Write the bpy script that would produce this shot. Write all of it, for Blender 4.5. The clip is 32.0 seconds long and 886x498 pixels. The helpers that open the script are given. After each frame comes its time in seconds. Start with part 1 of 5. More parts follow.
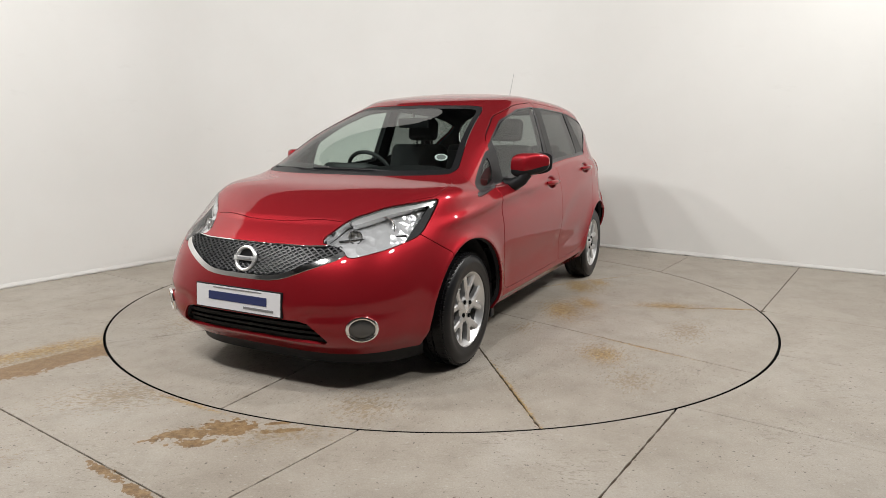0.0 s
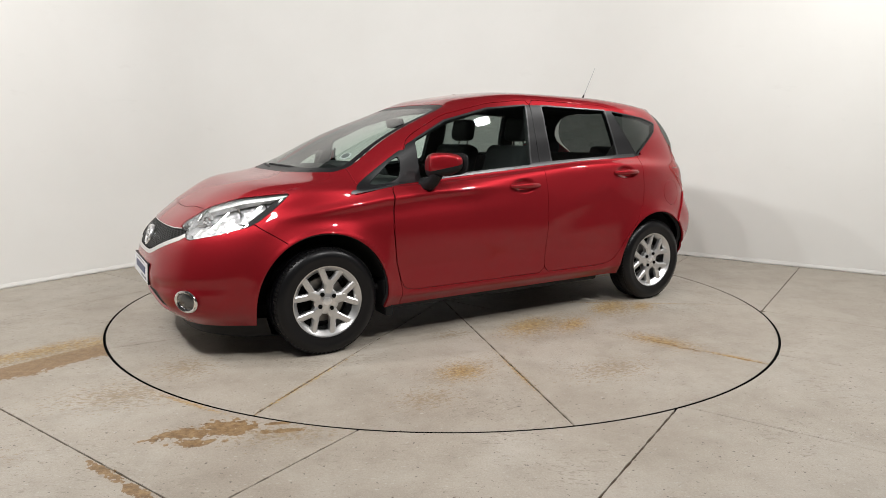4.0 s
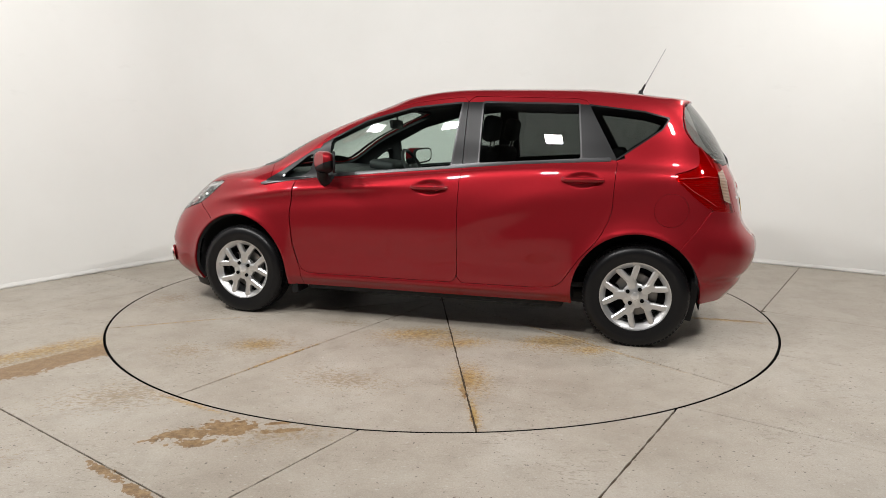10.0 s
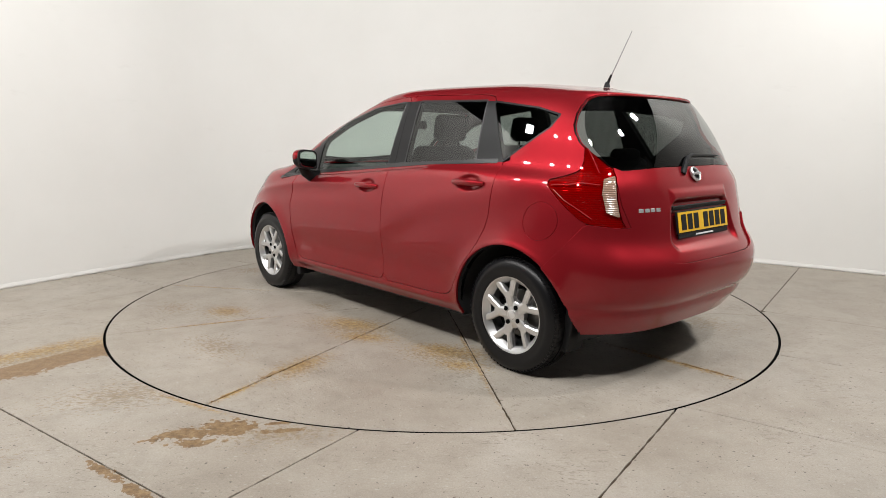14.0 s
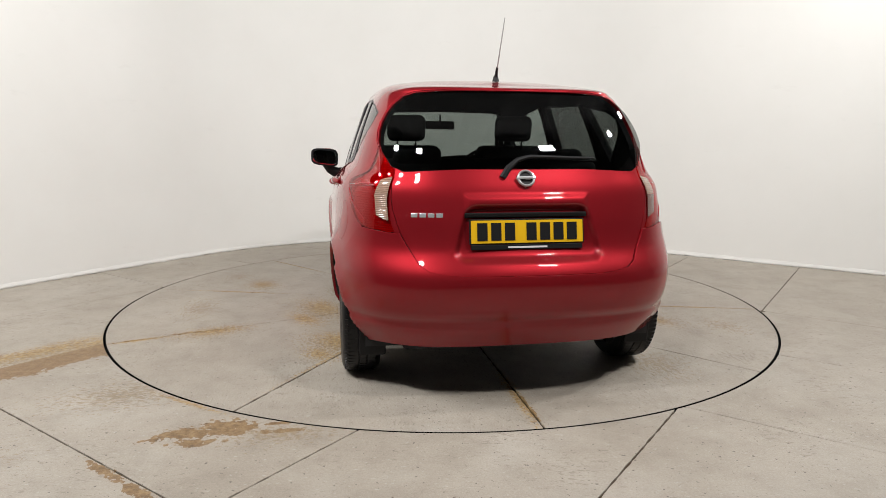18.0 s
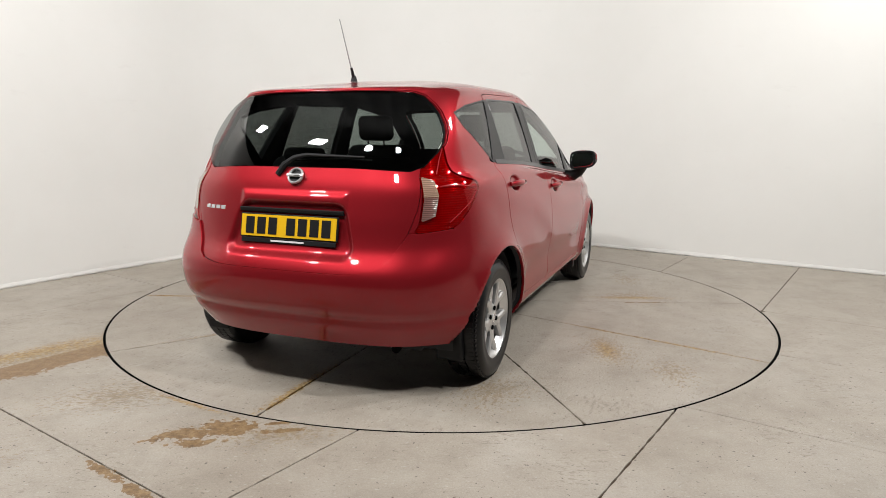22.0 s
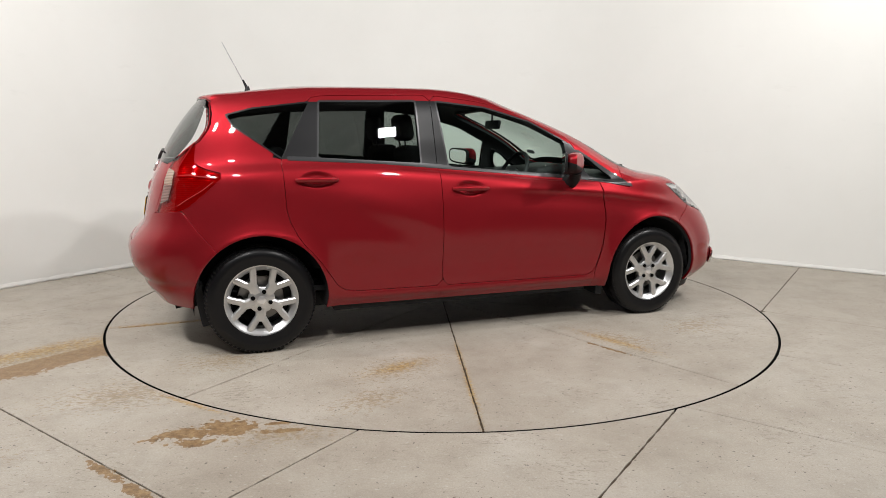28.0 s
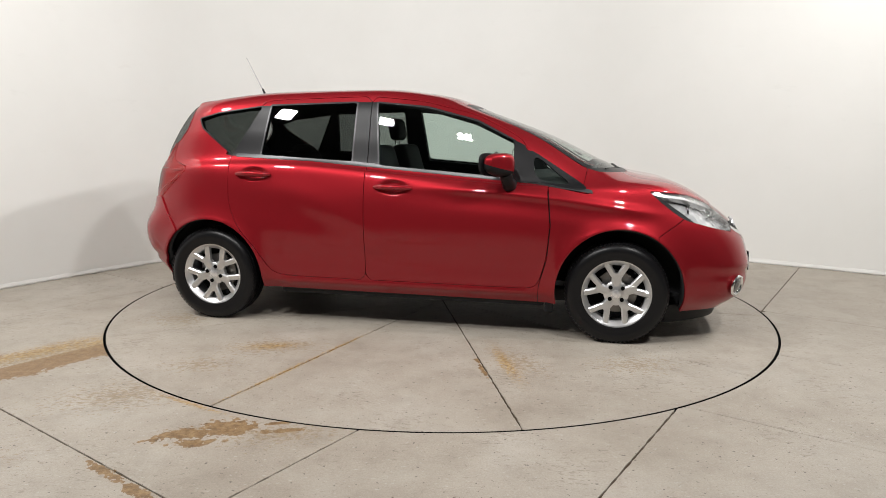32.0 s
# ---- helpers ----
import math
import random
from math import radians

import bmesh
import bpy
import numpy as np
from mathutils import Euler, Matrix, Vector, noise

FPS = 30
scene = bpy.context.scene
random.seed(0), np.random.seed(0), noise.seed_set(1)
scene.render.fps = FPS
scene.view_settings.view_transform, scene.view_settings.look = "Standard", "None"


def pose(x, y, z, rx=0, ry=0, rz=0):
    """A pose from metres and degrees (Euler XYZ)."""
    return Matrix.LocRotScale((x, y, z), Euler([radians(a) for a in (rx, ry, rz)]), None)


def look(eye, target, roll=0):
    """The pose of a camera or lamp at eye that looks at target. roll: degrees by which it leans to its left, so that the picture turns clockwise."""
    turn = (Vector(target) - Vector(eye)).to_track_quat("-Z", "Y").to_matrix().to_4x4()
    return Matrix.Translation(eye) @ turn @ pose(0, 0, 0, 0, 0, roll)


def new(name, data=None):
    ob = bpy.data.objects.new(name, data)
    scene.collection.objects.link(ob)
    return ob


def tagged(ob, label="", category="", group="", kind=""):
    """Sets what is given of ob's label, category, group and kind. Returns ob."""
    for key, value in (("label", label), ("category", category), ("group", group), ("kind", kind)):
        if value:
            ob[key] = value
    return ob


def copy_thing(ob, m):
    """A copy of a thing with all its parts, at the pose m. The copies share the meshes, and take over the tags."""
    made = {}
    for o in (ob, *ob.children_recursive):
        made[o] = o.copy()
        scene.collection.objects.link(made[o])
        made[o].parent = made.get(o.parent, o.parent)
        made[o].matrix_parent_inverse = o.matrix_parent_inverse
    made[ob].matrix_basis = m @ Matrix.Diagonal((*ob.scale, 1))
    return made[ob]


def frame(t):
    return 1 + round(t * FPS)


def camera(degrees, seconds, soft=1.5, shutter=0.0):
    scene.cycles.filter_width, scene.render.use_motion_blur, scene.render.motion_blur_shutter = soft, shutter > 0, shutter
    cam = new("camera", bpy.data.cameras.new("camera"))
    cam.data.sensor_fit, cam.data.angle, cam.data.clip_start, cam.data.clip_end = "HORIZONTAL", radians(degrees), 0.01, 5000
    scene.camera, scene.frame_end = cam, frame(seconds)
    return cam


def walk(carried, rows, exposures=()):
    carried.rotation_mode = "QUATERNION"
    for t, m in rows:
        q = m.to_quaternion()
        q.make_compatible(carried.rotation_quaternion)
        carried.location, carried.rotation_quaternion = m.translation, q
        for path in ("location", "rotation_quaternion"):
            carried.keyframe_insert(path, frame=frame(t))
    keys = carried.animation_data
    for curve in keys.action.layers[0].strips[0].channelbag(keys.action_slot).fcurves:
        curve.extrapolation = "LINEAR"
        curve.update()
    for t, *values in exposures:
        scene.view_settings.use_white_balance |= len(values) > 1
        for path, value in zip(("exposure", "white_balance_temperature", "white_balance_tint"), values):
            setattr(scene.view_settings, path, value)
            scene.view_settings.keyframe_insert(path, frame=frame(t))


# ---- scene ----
# ---------------------------------------------------------------- camera
cam = camera(67.97, 32.0, soft=0.5)
EYE = (0.0, -4.8347, 1.2024)
AIM = (0.0005, -3.8347, 1.0334)
walk(cam, [(0.0, look(EYE, AIM, 0.35)), (32.0, look(EYE, AIM, 0.35))],
     [(0.0, -0.09), (2.0, -0.09), (6.0, 0.0), (32.0, 0.0)])

# ---------------------------------------------------------------- light
CEILING_Z = 4.6
# floodlights on a ring round the turntable: degrees, watts
RING_R, RING_Z = 4.1, 4.02
LAMPS = [(200, 70), (220, 66), (239, 62), (257, 64), (301, 84), (335, 88), (359, 56)]
for deg, watts in LAMPS:
    lx, ly = RING_R * math.cos(radians(deg)), RING_R * math.sin(radians(deg))
    data = bpy.data.lights.new("flood_light", "AREA")
    data.shape, data.size, data.energy, data.color = "SQUARE", 0.24, watts, (1.0, 0.985, 0.968)
    lamp = new("flood_light", data)
    lamp.matrix_world = look((lx, ly, RING_Z), (-lx * 0.12, -ly * 0.12 + 0.4, 0.7))

world = bpy.data.worlds.new("world")
scene.world = world
world.use_nodes = True
world.node_tree.nodes["Background"].inputs[0].default_value = (0.5, 0.5, 0.5, 1)
world.node_tree.nodes["Background"].inputs[1].default_value = 0.02
# ---------------------------------------------------------------- materials
def material(name, color, rough=0.5, metal=0.0, coat=0.0, **more):
    m = bpy.data.materials.new(name)
    m.use_nodes = True
    b = m.node_tree.nodes["Principled BSDF"]
    b.inputs["Base Color"].default_value = (*color, 1)
    b.inputs["Roughness"].default_value = rough
    b.inputs["Metallic"].default_value = metal
    b.inputs["Coat Weight"].default_value = coat
    b.inputs["Coat Roughness"].default_value = 0.03
    for k, v in more.items():
        b.inputs[k.replace("_", " ")].default_value = v
    return m


def node(m, kind, **settings):
    n = m.node_tree.nodes.new(kind)
    for k, v in settings.items():
        if k == "noise_scale":
            n.inputs["Scale"].default_value = v
        elif k == "detail":
            n.inputs["Detail"].default_value = v
        elif k == "rough":
            n.inputs["Roughness"].default_value = v
    return n


def wire(m, a, b):
    m.node_tree.links.new(a, b)


def noise_of(m, coords, scale, detail=4.0, rough=0.6, stretch=None):
    n = node(m, "ShaderNodeTexNoise", noise_scale=scale, detail=detail, rough=rough)
    if stretch:
        mp = m.node_tree.nodes.new("ShaderNodeMapping")
        mp.inputs["Scale"].default_value = stretch
        wire(m, coords, mp.inputs["Vector"])
        coords = mp.outputs[0]
    wire(m, coords, n.inputs["Vector"])
    return n.outputs["Fac"]


def ramp(m, fac, stops):
    r = m.node_tree.nodes.new("ShaderNodeValToRGB")
    e = r.color_ramp.elements
    while len(e) < len(stops):
        e.new(0.5)
    for el, (p, c) in zip(e, stops):
        el.position = p
        el.color = (*c, 1) if len(c) == 3 else c
    wire(m, fac, r.inputs[0])
    return r.outputs[0]


def mix(m, fac, a, b, mode="MIX"):
    n = m.node_tree.nodes.new("ShaderNodeMix")
    n.data_type, n.blend_type = "RGBA", mode
    for socket, v in ((n.inputs[0], fac), (n.inputs[6], a), (n.inputs[7], b)):
        if isinstance(v, (float, int)):
            socket.default_value = v
        elif isinstance(v, tuple):
            socket.default_value = (*v, 1)
        else:
            wire(m, v, socket)
    return n.outputs[2]


def bump(m, height, strength=0.2, distance=0.01):
    n = m.node_tree.nodes.new("ShaderNodeBump")
    n.inputs["Strength"].default_value = strength
    n.inputs["Distance"].default_value = distance
    wire(m, height, n.inputs["Height"])
    wire(m, n.outputs[0], m.node_tree.nodes["Principled BSDF"].inputs["Normal"])


def coords(m, kind="Object"):
    return m.node_tree.nodes.new("ShaderNodeTexCoord").outputs[kind]


def bsdf(m):
    return m.node_tree.nodes["Principled BSDF"]


def stain_mask(m, co, blobs, noise_fac, gain=3.2):
    """One value a point: how far inside any of the blobs (x, y, half length, half width, degrees) it lies."""
    total = None
    for x, y, rx, ry, deg in blobs:
        mp = m.node_tree.nodes.new("ShaderNodeMapping")
        mp.vector_type = "TEXTURE"
        mp.inputs["Location"].default_value = (x, y, 0)
        mp.inputs["Rotation"].default_value = (0, 0, radians(deg))
        mp.inputs["Scale"].default_value = (rx, ry, 1)
        wire(m, co, mp.inputs["Vector"])
        ln = m.node_tree.nodes.new("ShaderNodeVectorMath")
        ln.operation = "LENGTH"
        wire(m, mp.outputs[0], ln.inputs[0])
        inv = m.node_tree.nodes.new("ShaderNodeMath")
        inv.operation = "SUBTRACT"
        inv.inputs[0].default_value = 1.0
        wire(m, ln.outputs["Value"], inv.inputs[1])
        if total is None:
            total = inv.outputs[0]
        else:
            mxn = m.node_tree.nodes.new("ShaderNodeMath")
            mxn.operation = "MAXIMUM"
            wire(m, total, mxn.inputs[0])
            wire(m, inv.outputs[0], mxn.inputs[1])
            total = mxn.outputs[0]
    ad = m.node_tree.nodes.new("ShaderNodeMath")
    ad.operation = "MULTIPLY_ADD"
    wire(m, noise_fac, ad.inputs[0])
    ad.inputs[1].default_value = gain
    wire(m, total, ad.inputs[2])
    return ad.outputs[0]


def math_node(m, op, a, b=None, c=None):
    n = m.node_tree.nodes.new("ShaderNodeMath")
    n.operation = op
    for socket, v in zip(n.inputs, (a, b, c)):
        if v is None:
            continue
        if isinstance(v, (int, float)):
            socket.default_value = v
        else:
            wire(m, v, socket)
    return n.outputs[0]


def concrete(name, seed, stains, faint, thin, band=None):
    m = material(name, (0.33, 0.31, 0.28), 0.6)
    co = coords(m)
    big = noise_of(m, co, 0.8 + seed * 0.13, 6, 0.6)
    col = ramp(m, big, [(0.32, (0.308, 0.270, 0.224)), (0.50, (0.360, 0.322, 0.272)), (0.68, (0.400, 0.364, 0.317))])
    cloud = noise_of(m, co, 5.0, 8, 0.7)
    col = mix(m, 0.55, col, ramp(m, cloud, [(0.3, (0.72, 0.70, 0.66)), (0.48, (1.0, 0.995, 0.985)), (0.7, (1.2, 1.21, 1.22))]), "MULTIPLY")
    fine = noise_of(m, co, 120.0, 6, 0.75)
    col = mix(m, 0.6, col, ramp(m, fine, [(0.3, (0.70, 0.69, 0.68)), (0.7, (1.24, 1.24, 1.24))]), "MULTIPLY")
    # broken skin: clusters of small dark scabs and chips with crisp edges
    where = noise_of(m, co, 1.7, 5, 0.7)
    scab = noise_of(m, co, 26.0, 10, 0.72, (1.0, 2.1, 1.0))
    val = math_node(m, "MULTIPLY_ADD", where, 0.55, scab)
    col = mix(m, step(m, val, 0.875, 0.02, 0.55), col, (0.215, 0.185, 0.145))
    chip = noise_of(m, co, 52.0 + seed, 2, 0.5)
    col = mix(m, step(m, chip, 0.685, 0.015, 0.85), col, (0.12, 0.10, 0.08))
    # small pale blisters with a dark side, and dull drifts of dust
    pale = noise_of(m, co, 34.0, 6, 0.65, (1.0, 1.7, 1.0))
    col = mix(m, step(m, pale, 0.615, 0.05, 0.5), col, (0.50, 0.48, 0.44))
    dust = noise_of(m, co, 3.1, 6, 0.65)
    col = mix(m, step(m, dust, 0.52, 0.20, 0.30), col, (0.43, 0.405, 0.36))
    # rust: ragged crisp patches and scattered islands
    ragged = noise_of(m, co, 9.0, 9, 0.62)
    island = noise_of(m, co, 31.0, 5, 0.6)
    both_n = math_node(m, "ADD", math_node(m, "MULTIPLY", ragged, 0.52), math_node(m, "MULTIPLY", island, 0.48))
    tone = ramp(m, noise_of(m, co, 26.0, 7, 0.75), [(0.32, (0.085, 0.046, 0.017)), (0.48, (0.195, 0.113, 0.045)), (0.66, (0.31, 0.21, 0.100))])
    rust = stain_mask(m, co, stains, both_n, 5.2)
    col = mix(m, step(m, rust, 2.80, 0.04, 0.95), col, tone)
    if band:
        bx, by, deg, length, width = band
        mp = m.node_tree.nodes.new("ShaderNodeMapping")
        mp.vector_type = "TEXTURE"
        mp.inputs["Location"].default_value = (bx, by, 0)
        mp.inputs["Rotation"].default_value = (0, 0, radians(deg))
        wire(m, co, mp.inputs["Vector"])
        sp = m.node_tree.nodes.new("ShaderNodeSeparateXYZ")
        wire(m, mp.outputs[0], sp.inputs[0])
        u, v = sp.outputs[0], sp.outputs[1]
        low = math_node(m, "MULTIPLY_ADD", both_n, 0.50, math_node(m, "ADD", v, width - 0.25))
        high = math_node(m, "MULTIPLY_ADD", fine, 0.02, math_node(m, "MULTIPLY_ADD", v, -1.0, -0.01))
        inside = math_node(m, "MINIMUM", low, math_node(m, "MINIMUM", high, math_node(m, "SUBTRACT", length, math_node(m, "ABSOLUTE", u))))
        flat = mix(m, 0.45, tone, (0.235, 0.145, 0.075))
        col = mix(m, step(m, inside, 0.0, 0.006, 0.93), col, flat)
    # thin yellow-brown bloom, broken into flecks
    speck = noise_of(m, co, 52.0, 9, 0.72, (1.0, 1.4, 1.0))
    weak = stain_mask(m, co, faint, speck, 5.5)
    hue = ramp(m, noise_of(m, co, 40.0, 5, 0.6), [(0.36, (0.20, 0.105, 0.036)), (0.52, (0.36, 0.235, 0.085)), (0.66, (0.44, 0.335, 0.165))])
    col = mix(m, step(m, weak, 2.5, 1.1, 0.45), col, hue)
    col = mix(m, step(m, weak, 3.20, 0.12, 0.85), col, hue)
    flaked = stain_mask(m, co, thin, noise_of(m, co, 30.0, 9, 0.75, (1.0, 1.8, 1.0)), 6.0)
    col = mix(m, step(m, flaked, 3.78, 0.06, 0.62), col, mix(m, 0.65, hue, (0.19, 0.145, 0.095)))
    wire(m, col, bsdf(m).inputs["Base Color"])
    wire(m, ramp(m, big, [(0.3, (0.5, 0.5, 0.5)), (0.7, (0.68, 0.68, 0.68))]), bsdf(m).inputs["Roughness"])
    lumps = math_node(m, "MULTIPLY_ADD", pale, 1.6, fine)
    bump(m, lumps, 0.42, 0.005)
    return m


def step(m, value, start, width, most):
    """A smooth step from 0 to most between start and start + width."""
    n = m.node_tree.nodes.new("ShaderNodeMapRange")
    n.inputs["From Min"].default_value = start
    n.inputs["From Max"].default_value = start + width
    n.inputs["To Max"].default_value = most
    wire(m, value, n.inputs["Value"])
    return n.outputs[0]


def glass(name, tint, power=5.0):
    m = bpy.data.materials.new(name)
    m.use_nodes = True
    t = m.node_tree
    t.nodes.clear()
    out = t.nodes.new("ShaderNodeOutputMaterial")
    a = t.nodes.new("ShaderNodeBsdfTransparent")
    b = t.nodes.new("ShaderNodeBsdfGlossy")
    b.inputs["Roughness"].default_value = 0.01
    a.inputs[0].default_value = (*tint, 1)
    lw = t.nodes.new("ShaderNodeLayerWeight")
    lw.inputs[0].default_value = 0.5
    pw = t.nodes.new("ShaderNodeMath")
    pw.operation = "POWER"
    pw.inputs[1].default_value = power
    fr = t.nodes.new("ShaderNodeMath")
    fr.operation = "MULTIPLY_ADD"
    fr.inputs[1].default_value, fr.inputs[2].default_value = 0.92, 0.07
    mx = t.nodes.new("ShaderNodeMixShader")
    wire(m, lw.outputs["Facing"], pw.inputs[0])
    wire(m, pw.outputs[0], fr.inputs[0])
    wire(m, fr.outputs[0], mx.inputs[0])
    wire(m, a.outputs[0], mx.inputs[1])
    wire(m, b.outputs[0], mx.inputs[2])
    wire(m, mx.outputs[0], out.inputs[0])
    return m


def wall_paint():
    m = material("wall_paint", (0.78, 0.77, 0.74), 0.75)
    co = coords(m)
    a = noise_of(m, co, 0.7, 5, 0.6)
    col = ramp(m, a, [(0.3, (0.755, 0.75, 0.72)), (0.7, (0.80, 0.797, 0.77))])
    b = noise_of(m, co, 3.0, 7, 0.7, (1, 1, 3.0))
    col = mix(m, ramp(m, b, [(0.62, (0, 0, 0)), (0.75, (0.35, 0.35, 0.35))]), col, (0.70, 0.69, 0.66))
    wire(m, col, bsdf(m).inputs["Base Color"])
    bump(m, noise_of(m, co, 60.0, 4), 0.08, 0.004)
    return m


def car_paint():
    m = material("red_metallic_paint", (0.24, 0.005, 0.010), 0.40, 0.50, 1.0, Specular_IOR_Level=0.1, Coat_IOR=1.43,
                 Specular_Tint=(1.0, 0.15, 0.16, 1.0))
    co = coords(m)
    flake = noise_of(m, co, 700.0, 2, 0.5)
    col = ramp(m, flake, [(0.3, (0.215, 0.0095, 0.0145)), (0.7, (0.298, 0.0140, 0.0205))])
    wire(m, col, bsdf(m).inputs["Base Color"])
    # faint orange peel in the clear coat
    n = m.node_tree.nodes.new("ShaderNodeBump")
    n.inputs["Strength"].default_value = 0.02
    n.inputs["Distance"].default_value = 0.004
    wire(m, noise_of(m, co, 45.0, 2, 0.5), n.inputs["Height"])
    wire(m, n.outputs[0], bsdf(m).inputs["Coat Normal"])
    return m


def faceted(name, color, rough, metal, scale):
    """Pressed reflector facets as relief."""
    m = material(name, color, rough, metal)
    v = m.node_tree.nodes.new("ShaderNodeTexVoronoi")
    v.inputs["Scale"].default_value = scale
    wire(m, coords(m), v.inputs["Vector"])
    bump(m, v.outputs["Distance"], 0.6, 0.010)
    return m


def ribbed(name, color, scale=38.0, low=0.72, relief=0.5):
    m = material(name, color, 0.12, 0.0, 1.0)
    w = m.node_tree.nodes.new("ShaderNodeTexWave")
    w.bands_direction = "Z"
    w.inputs["Scale"].default_value = scale
    wire(m, coords(m), w.inputs["Vector"])
    col = ramp(m, w.outputs["Fac"], [(0.2, tuple(c * low for c in color)), (0.8, color)])
    wire(m, col, bsdf(m).inputs["Base Color"])
    bump(m, w.outputs["Fac"], relief, 0.003)
    return m


M_WALL = wall_paint()
FLOOR_STAINS = [(-1.03, -2.30, 0.17, 0.075, 16), (-0.90, -2.25, 0.15, 0.085, 12), (-0.66, -2.27, 0.13, 0.022, 10), (-0.70, -2.20, 0.10, 0.018, 10), (-0.98, -2.38, 0.12, 0.040, 6),
                (-1.22, -2.62, 0.16, 0.026, -36), (-1.05, -2.745, 0.15, 0.030, -36)]
FLOOR_FAINT = [(-2.25, -1.26, 0.46, 0.12, 52), (-1.16, -1.99, 0.28, 0.018, -30),
               (-2.42, -1.42, 0.36, 0.09, 52), (-2.05, -1.12, 0.25, 0.07, 52)]
FLOOR_BAND = (-2.157, -1.335, 54.0, 0.95, 0.235)
DISC_STAINS = [(-0.74, 2.02, 0.12, 0.016, 110), (-0.62, 1.74, 0.12, 0.016, 110), (-0.60, 1.57, 0.10, 0.03, 110), (0.50, -1.42, 0.2, 0.018, -70), (-2.05, -0.035, 0.16, 0.016, 1)]
DISC_FAINT = [(0.72, 1.38, 0.16, 0.12, 20), (-0.13, 0.89, 0.30, 0.15, 20), (-0.40, 1.0, 0.22, 0.10, 30), (-0.60, 1.54, 0.24, 0.10, 110), (-0.95, 0.80, 0.26, 0.15, 30),
              (-1.15, 0.90, 0.16, 0.10, 30), (-0.72, 1.95, 0.22, 0.030, 110), (-0.08, 0.90, 0.22, 0.12, 10), (-0.88, 0.80, 0.2, 0.12, 30), (-1.9, -0.02, 0.4, 0.035, 0),
              (0.48, 1.55, 0.35, 0.018, 73), (0.62, -1.32, 0.30, 0.05, -70), (-0.74, -1.32, 0.20, 0.07, 20),
              (-0.482, -1.682, 0.55, 0.020, 74), (-0.36, -1.25, 0.3, 0.018, 74), (-1.10, 0.76, 0.6, 0.018, 146), (1.5, 1.15, 0.5, 0.016, 37)]
DISC_THIN = [(0.70, 1.38, 0.40, 0.26, 20), (1.05, 1.60, 0.30, 0.22, 0), (0.41, 0.80, 0.25, 0.14, 0), (-0.75, -1.34, 0.50, 0.26, 20), (-0.98, -1.70, 0.35, 0.22, 20),
             (0.68, -1.29, 0.42, 0.22, -60), (-0.62, 1.58, 0.40, 0.22, 110), (-0.2, 0.95, 0.6, 0.28, 20), (-1.0, 0.85, 0.5, 0.28, 30), (1.95, 0.60, 0.3, 0.3, 0),
             (0.0, 1.75, 0.5, 0.25, 0), (1.3, -1.2, 0.4, 0.25, 20), (-1.6, -0.9, 0.4, 0.3, 0)]
FLOOR_THIN = [(-2.2, -1.30, 0.7, 0.25, 52), (-0.66, -2.30, 0.45, 0.2, 10), (-1.5, -1.9, 0.6, 0.3, 20), (-1.9, -2.6, 0.5, 0.3, 0)]
M_FLOOR = concrete("floor_concrete", 0, FLOOR_STAINS, FLOOR_FAINT, FLOOR_THIN, FLOOR_BAND)
M_DISC = concrete("turntable_concrete", 1, DISC_STAINS, DISC_FAINT, DISC_THIN)
# near black: dark steel parts, and the shade in the turntable's gap
M_GAP_AND_STEEL = material("gap_shade_and_dark_steel", (0.003, 0.003, 0.003), 0.9, Specular_IOR_Level=0.05)
M_CRACK = material("joint_dirt", (0.062, 0.042, 0.025), 0.95)
M_PAINT = car_paint()
M_BLACK = material("black_plastic", (0.011, 0.011, 0.012), 0.5, Specular_IOR_Level=0.2)
M_DARK = material("dark_trim", (0.02, 0.02, 0.022), 0.8)
M_GLASS = glass("clear_glass", (0.74, 0.83, 0.79))
M_SCREEN = glass("windscreen_glass", (0.76, 0.84, 0.80), 5.0)
M_TINT = glass("privacy_glass", (0.27, 0.29, 0.28))
M_RUBBER = material("tyre_rubber", (0.006, 0.006, 0.007), 0.34, Specular_IOR_Level=0.3)
M_ALLOY = material("silver_alloy", (0.68, 0.68, 0.68), 0.33, 0.85)
M_CHROME = material("chrome", (0.82, 0.82, 0.82), 0.08, 1.0)
M_CEIL = material("dark_ceiling", (0.05, 0.05, 0.05), 0.8)
M_HALL = material("hall_paint", (0.16, 0.16, 0.16), 0.7)
M_SATIN = material("satin_black_trim", (0.011, 0.011, 0.012), 0.34, Specular_IOR_Level=0.20)
M_MOULD = material("window_moulding", (0.03, 0.03, 0.032), 0.30, 0.25)
M_LENS = glass("headlight_lens", (0.93, 0.94, 0.94))
M_HEADBACK = faceted("headlight_housing", (0.95, 0.95, 0.96), 0.16, 0.60, 24.0)
M_BADGE = material("satin_chrome", (0.80, 0.80, 0.80), 0.25, 0.7)
M_BULB = material("bulb_glass", (0.75, 0.76, 0.76), 0.1, 0.2)
M_GREY = material("grey_plastic", (0.22, 0.22, 0.225), 0.4, 0.2)
M_TAIL = glass("red_lens", (0.80, 0.06, 0.07))
M_TAILBACK = ribbed("red_reflector", (0.36, 0.030, 0.04), 30.0, 0.80, 0.25)
M_GUIDE = material("bright_red_plastic", (0.36, 0.018, 0.024), 0.12, 0.0, 1.0)
M_SMOKE = ribbed("smoky_ribbed_lens", (0.20, 0.10, 0.085))
M_CLEARLENS = ribbed("clear_ribbed_lens", (0.34, 0.215, 0.155))
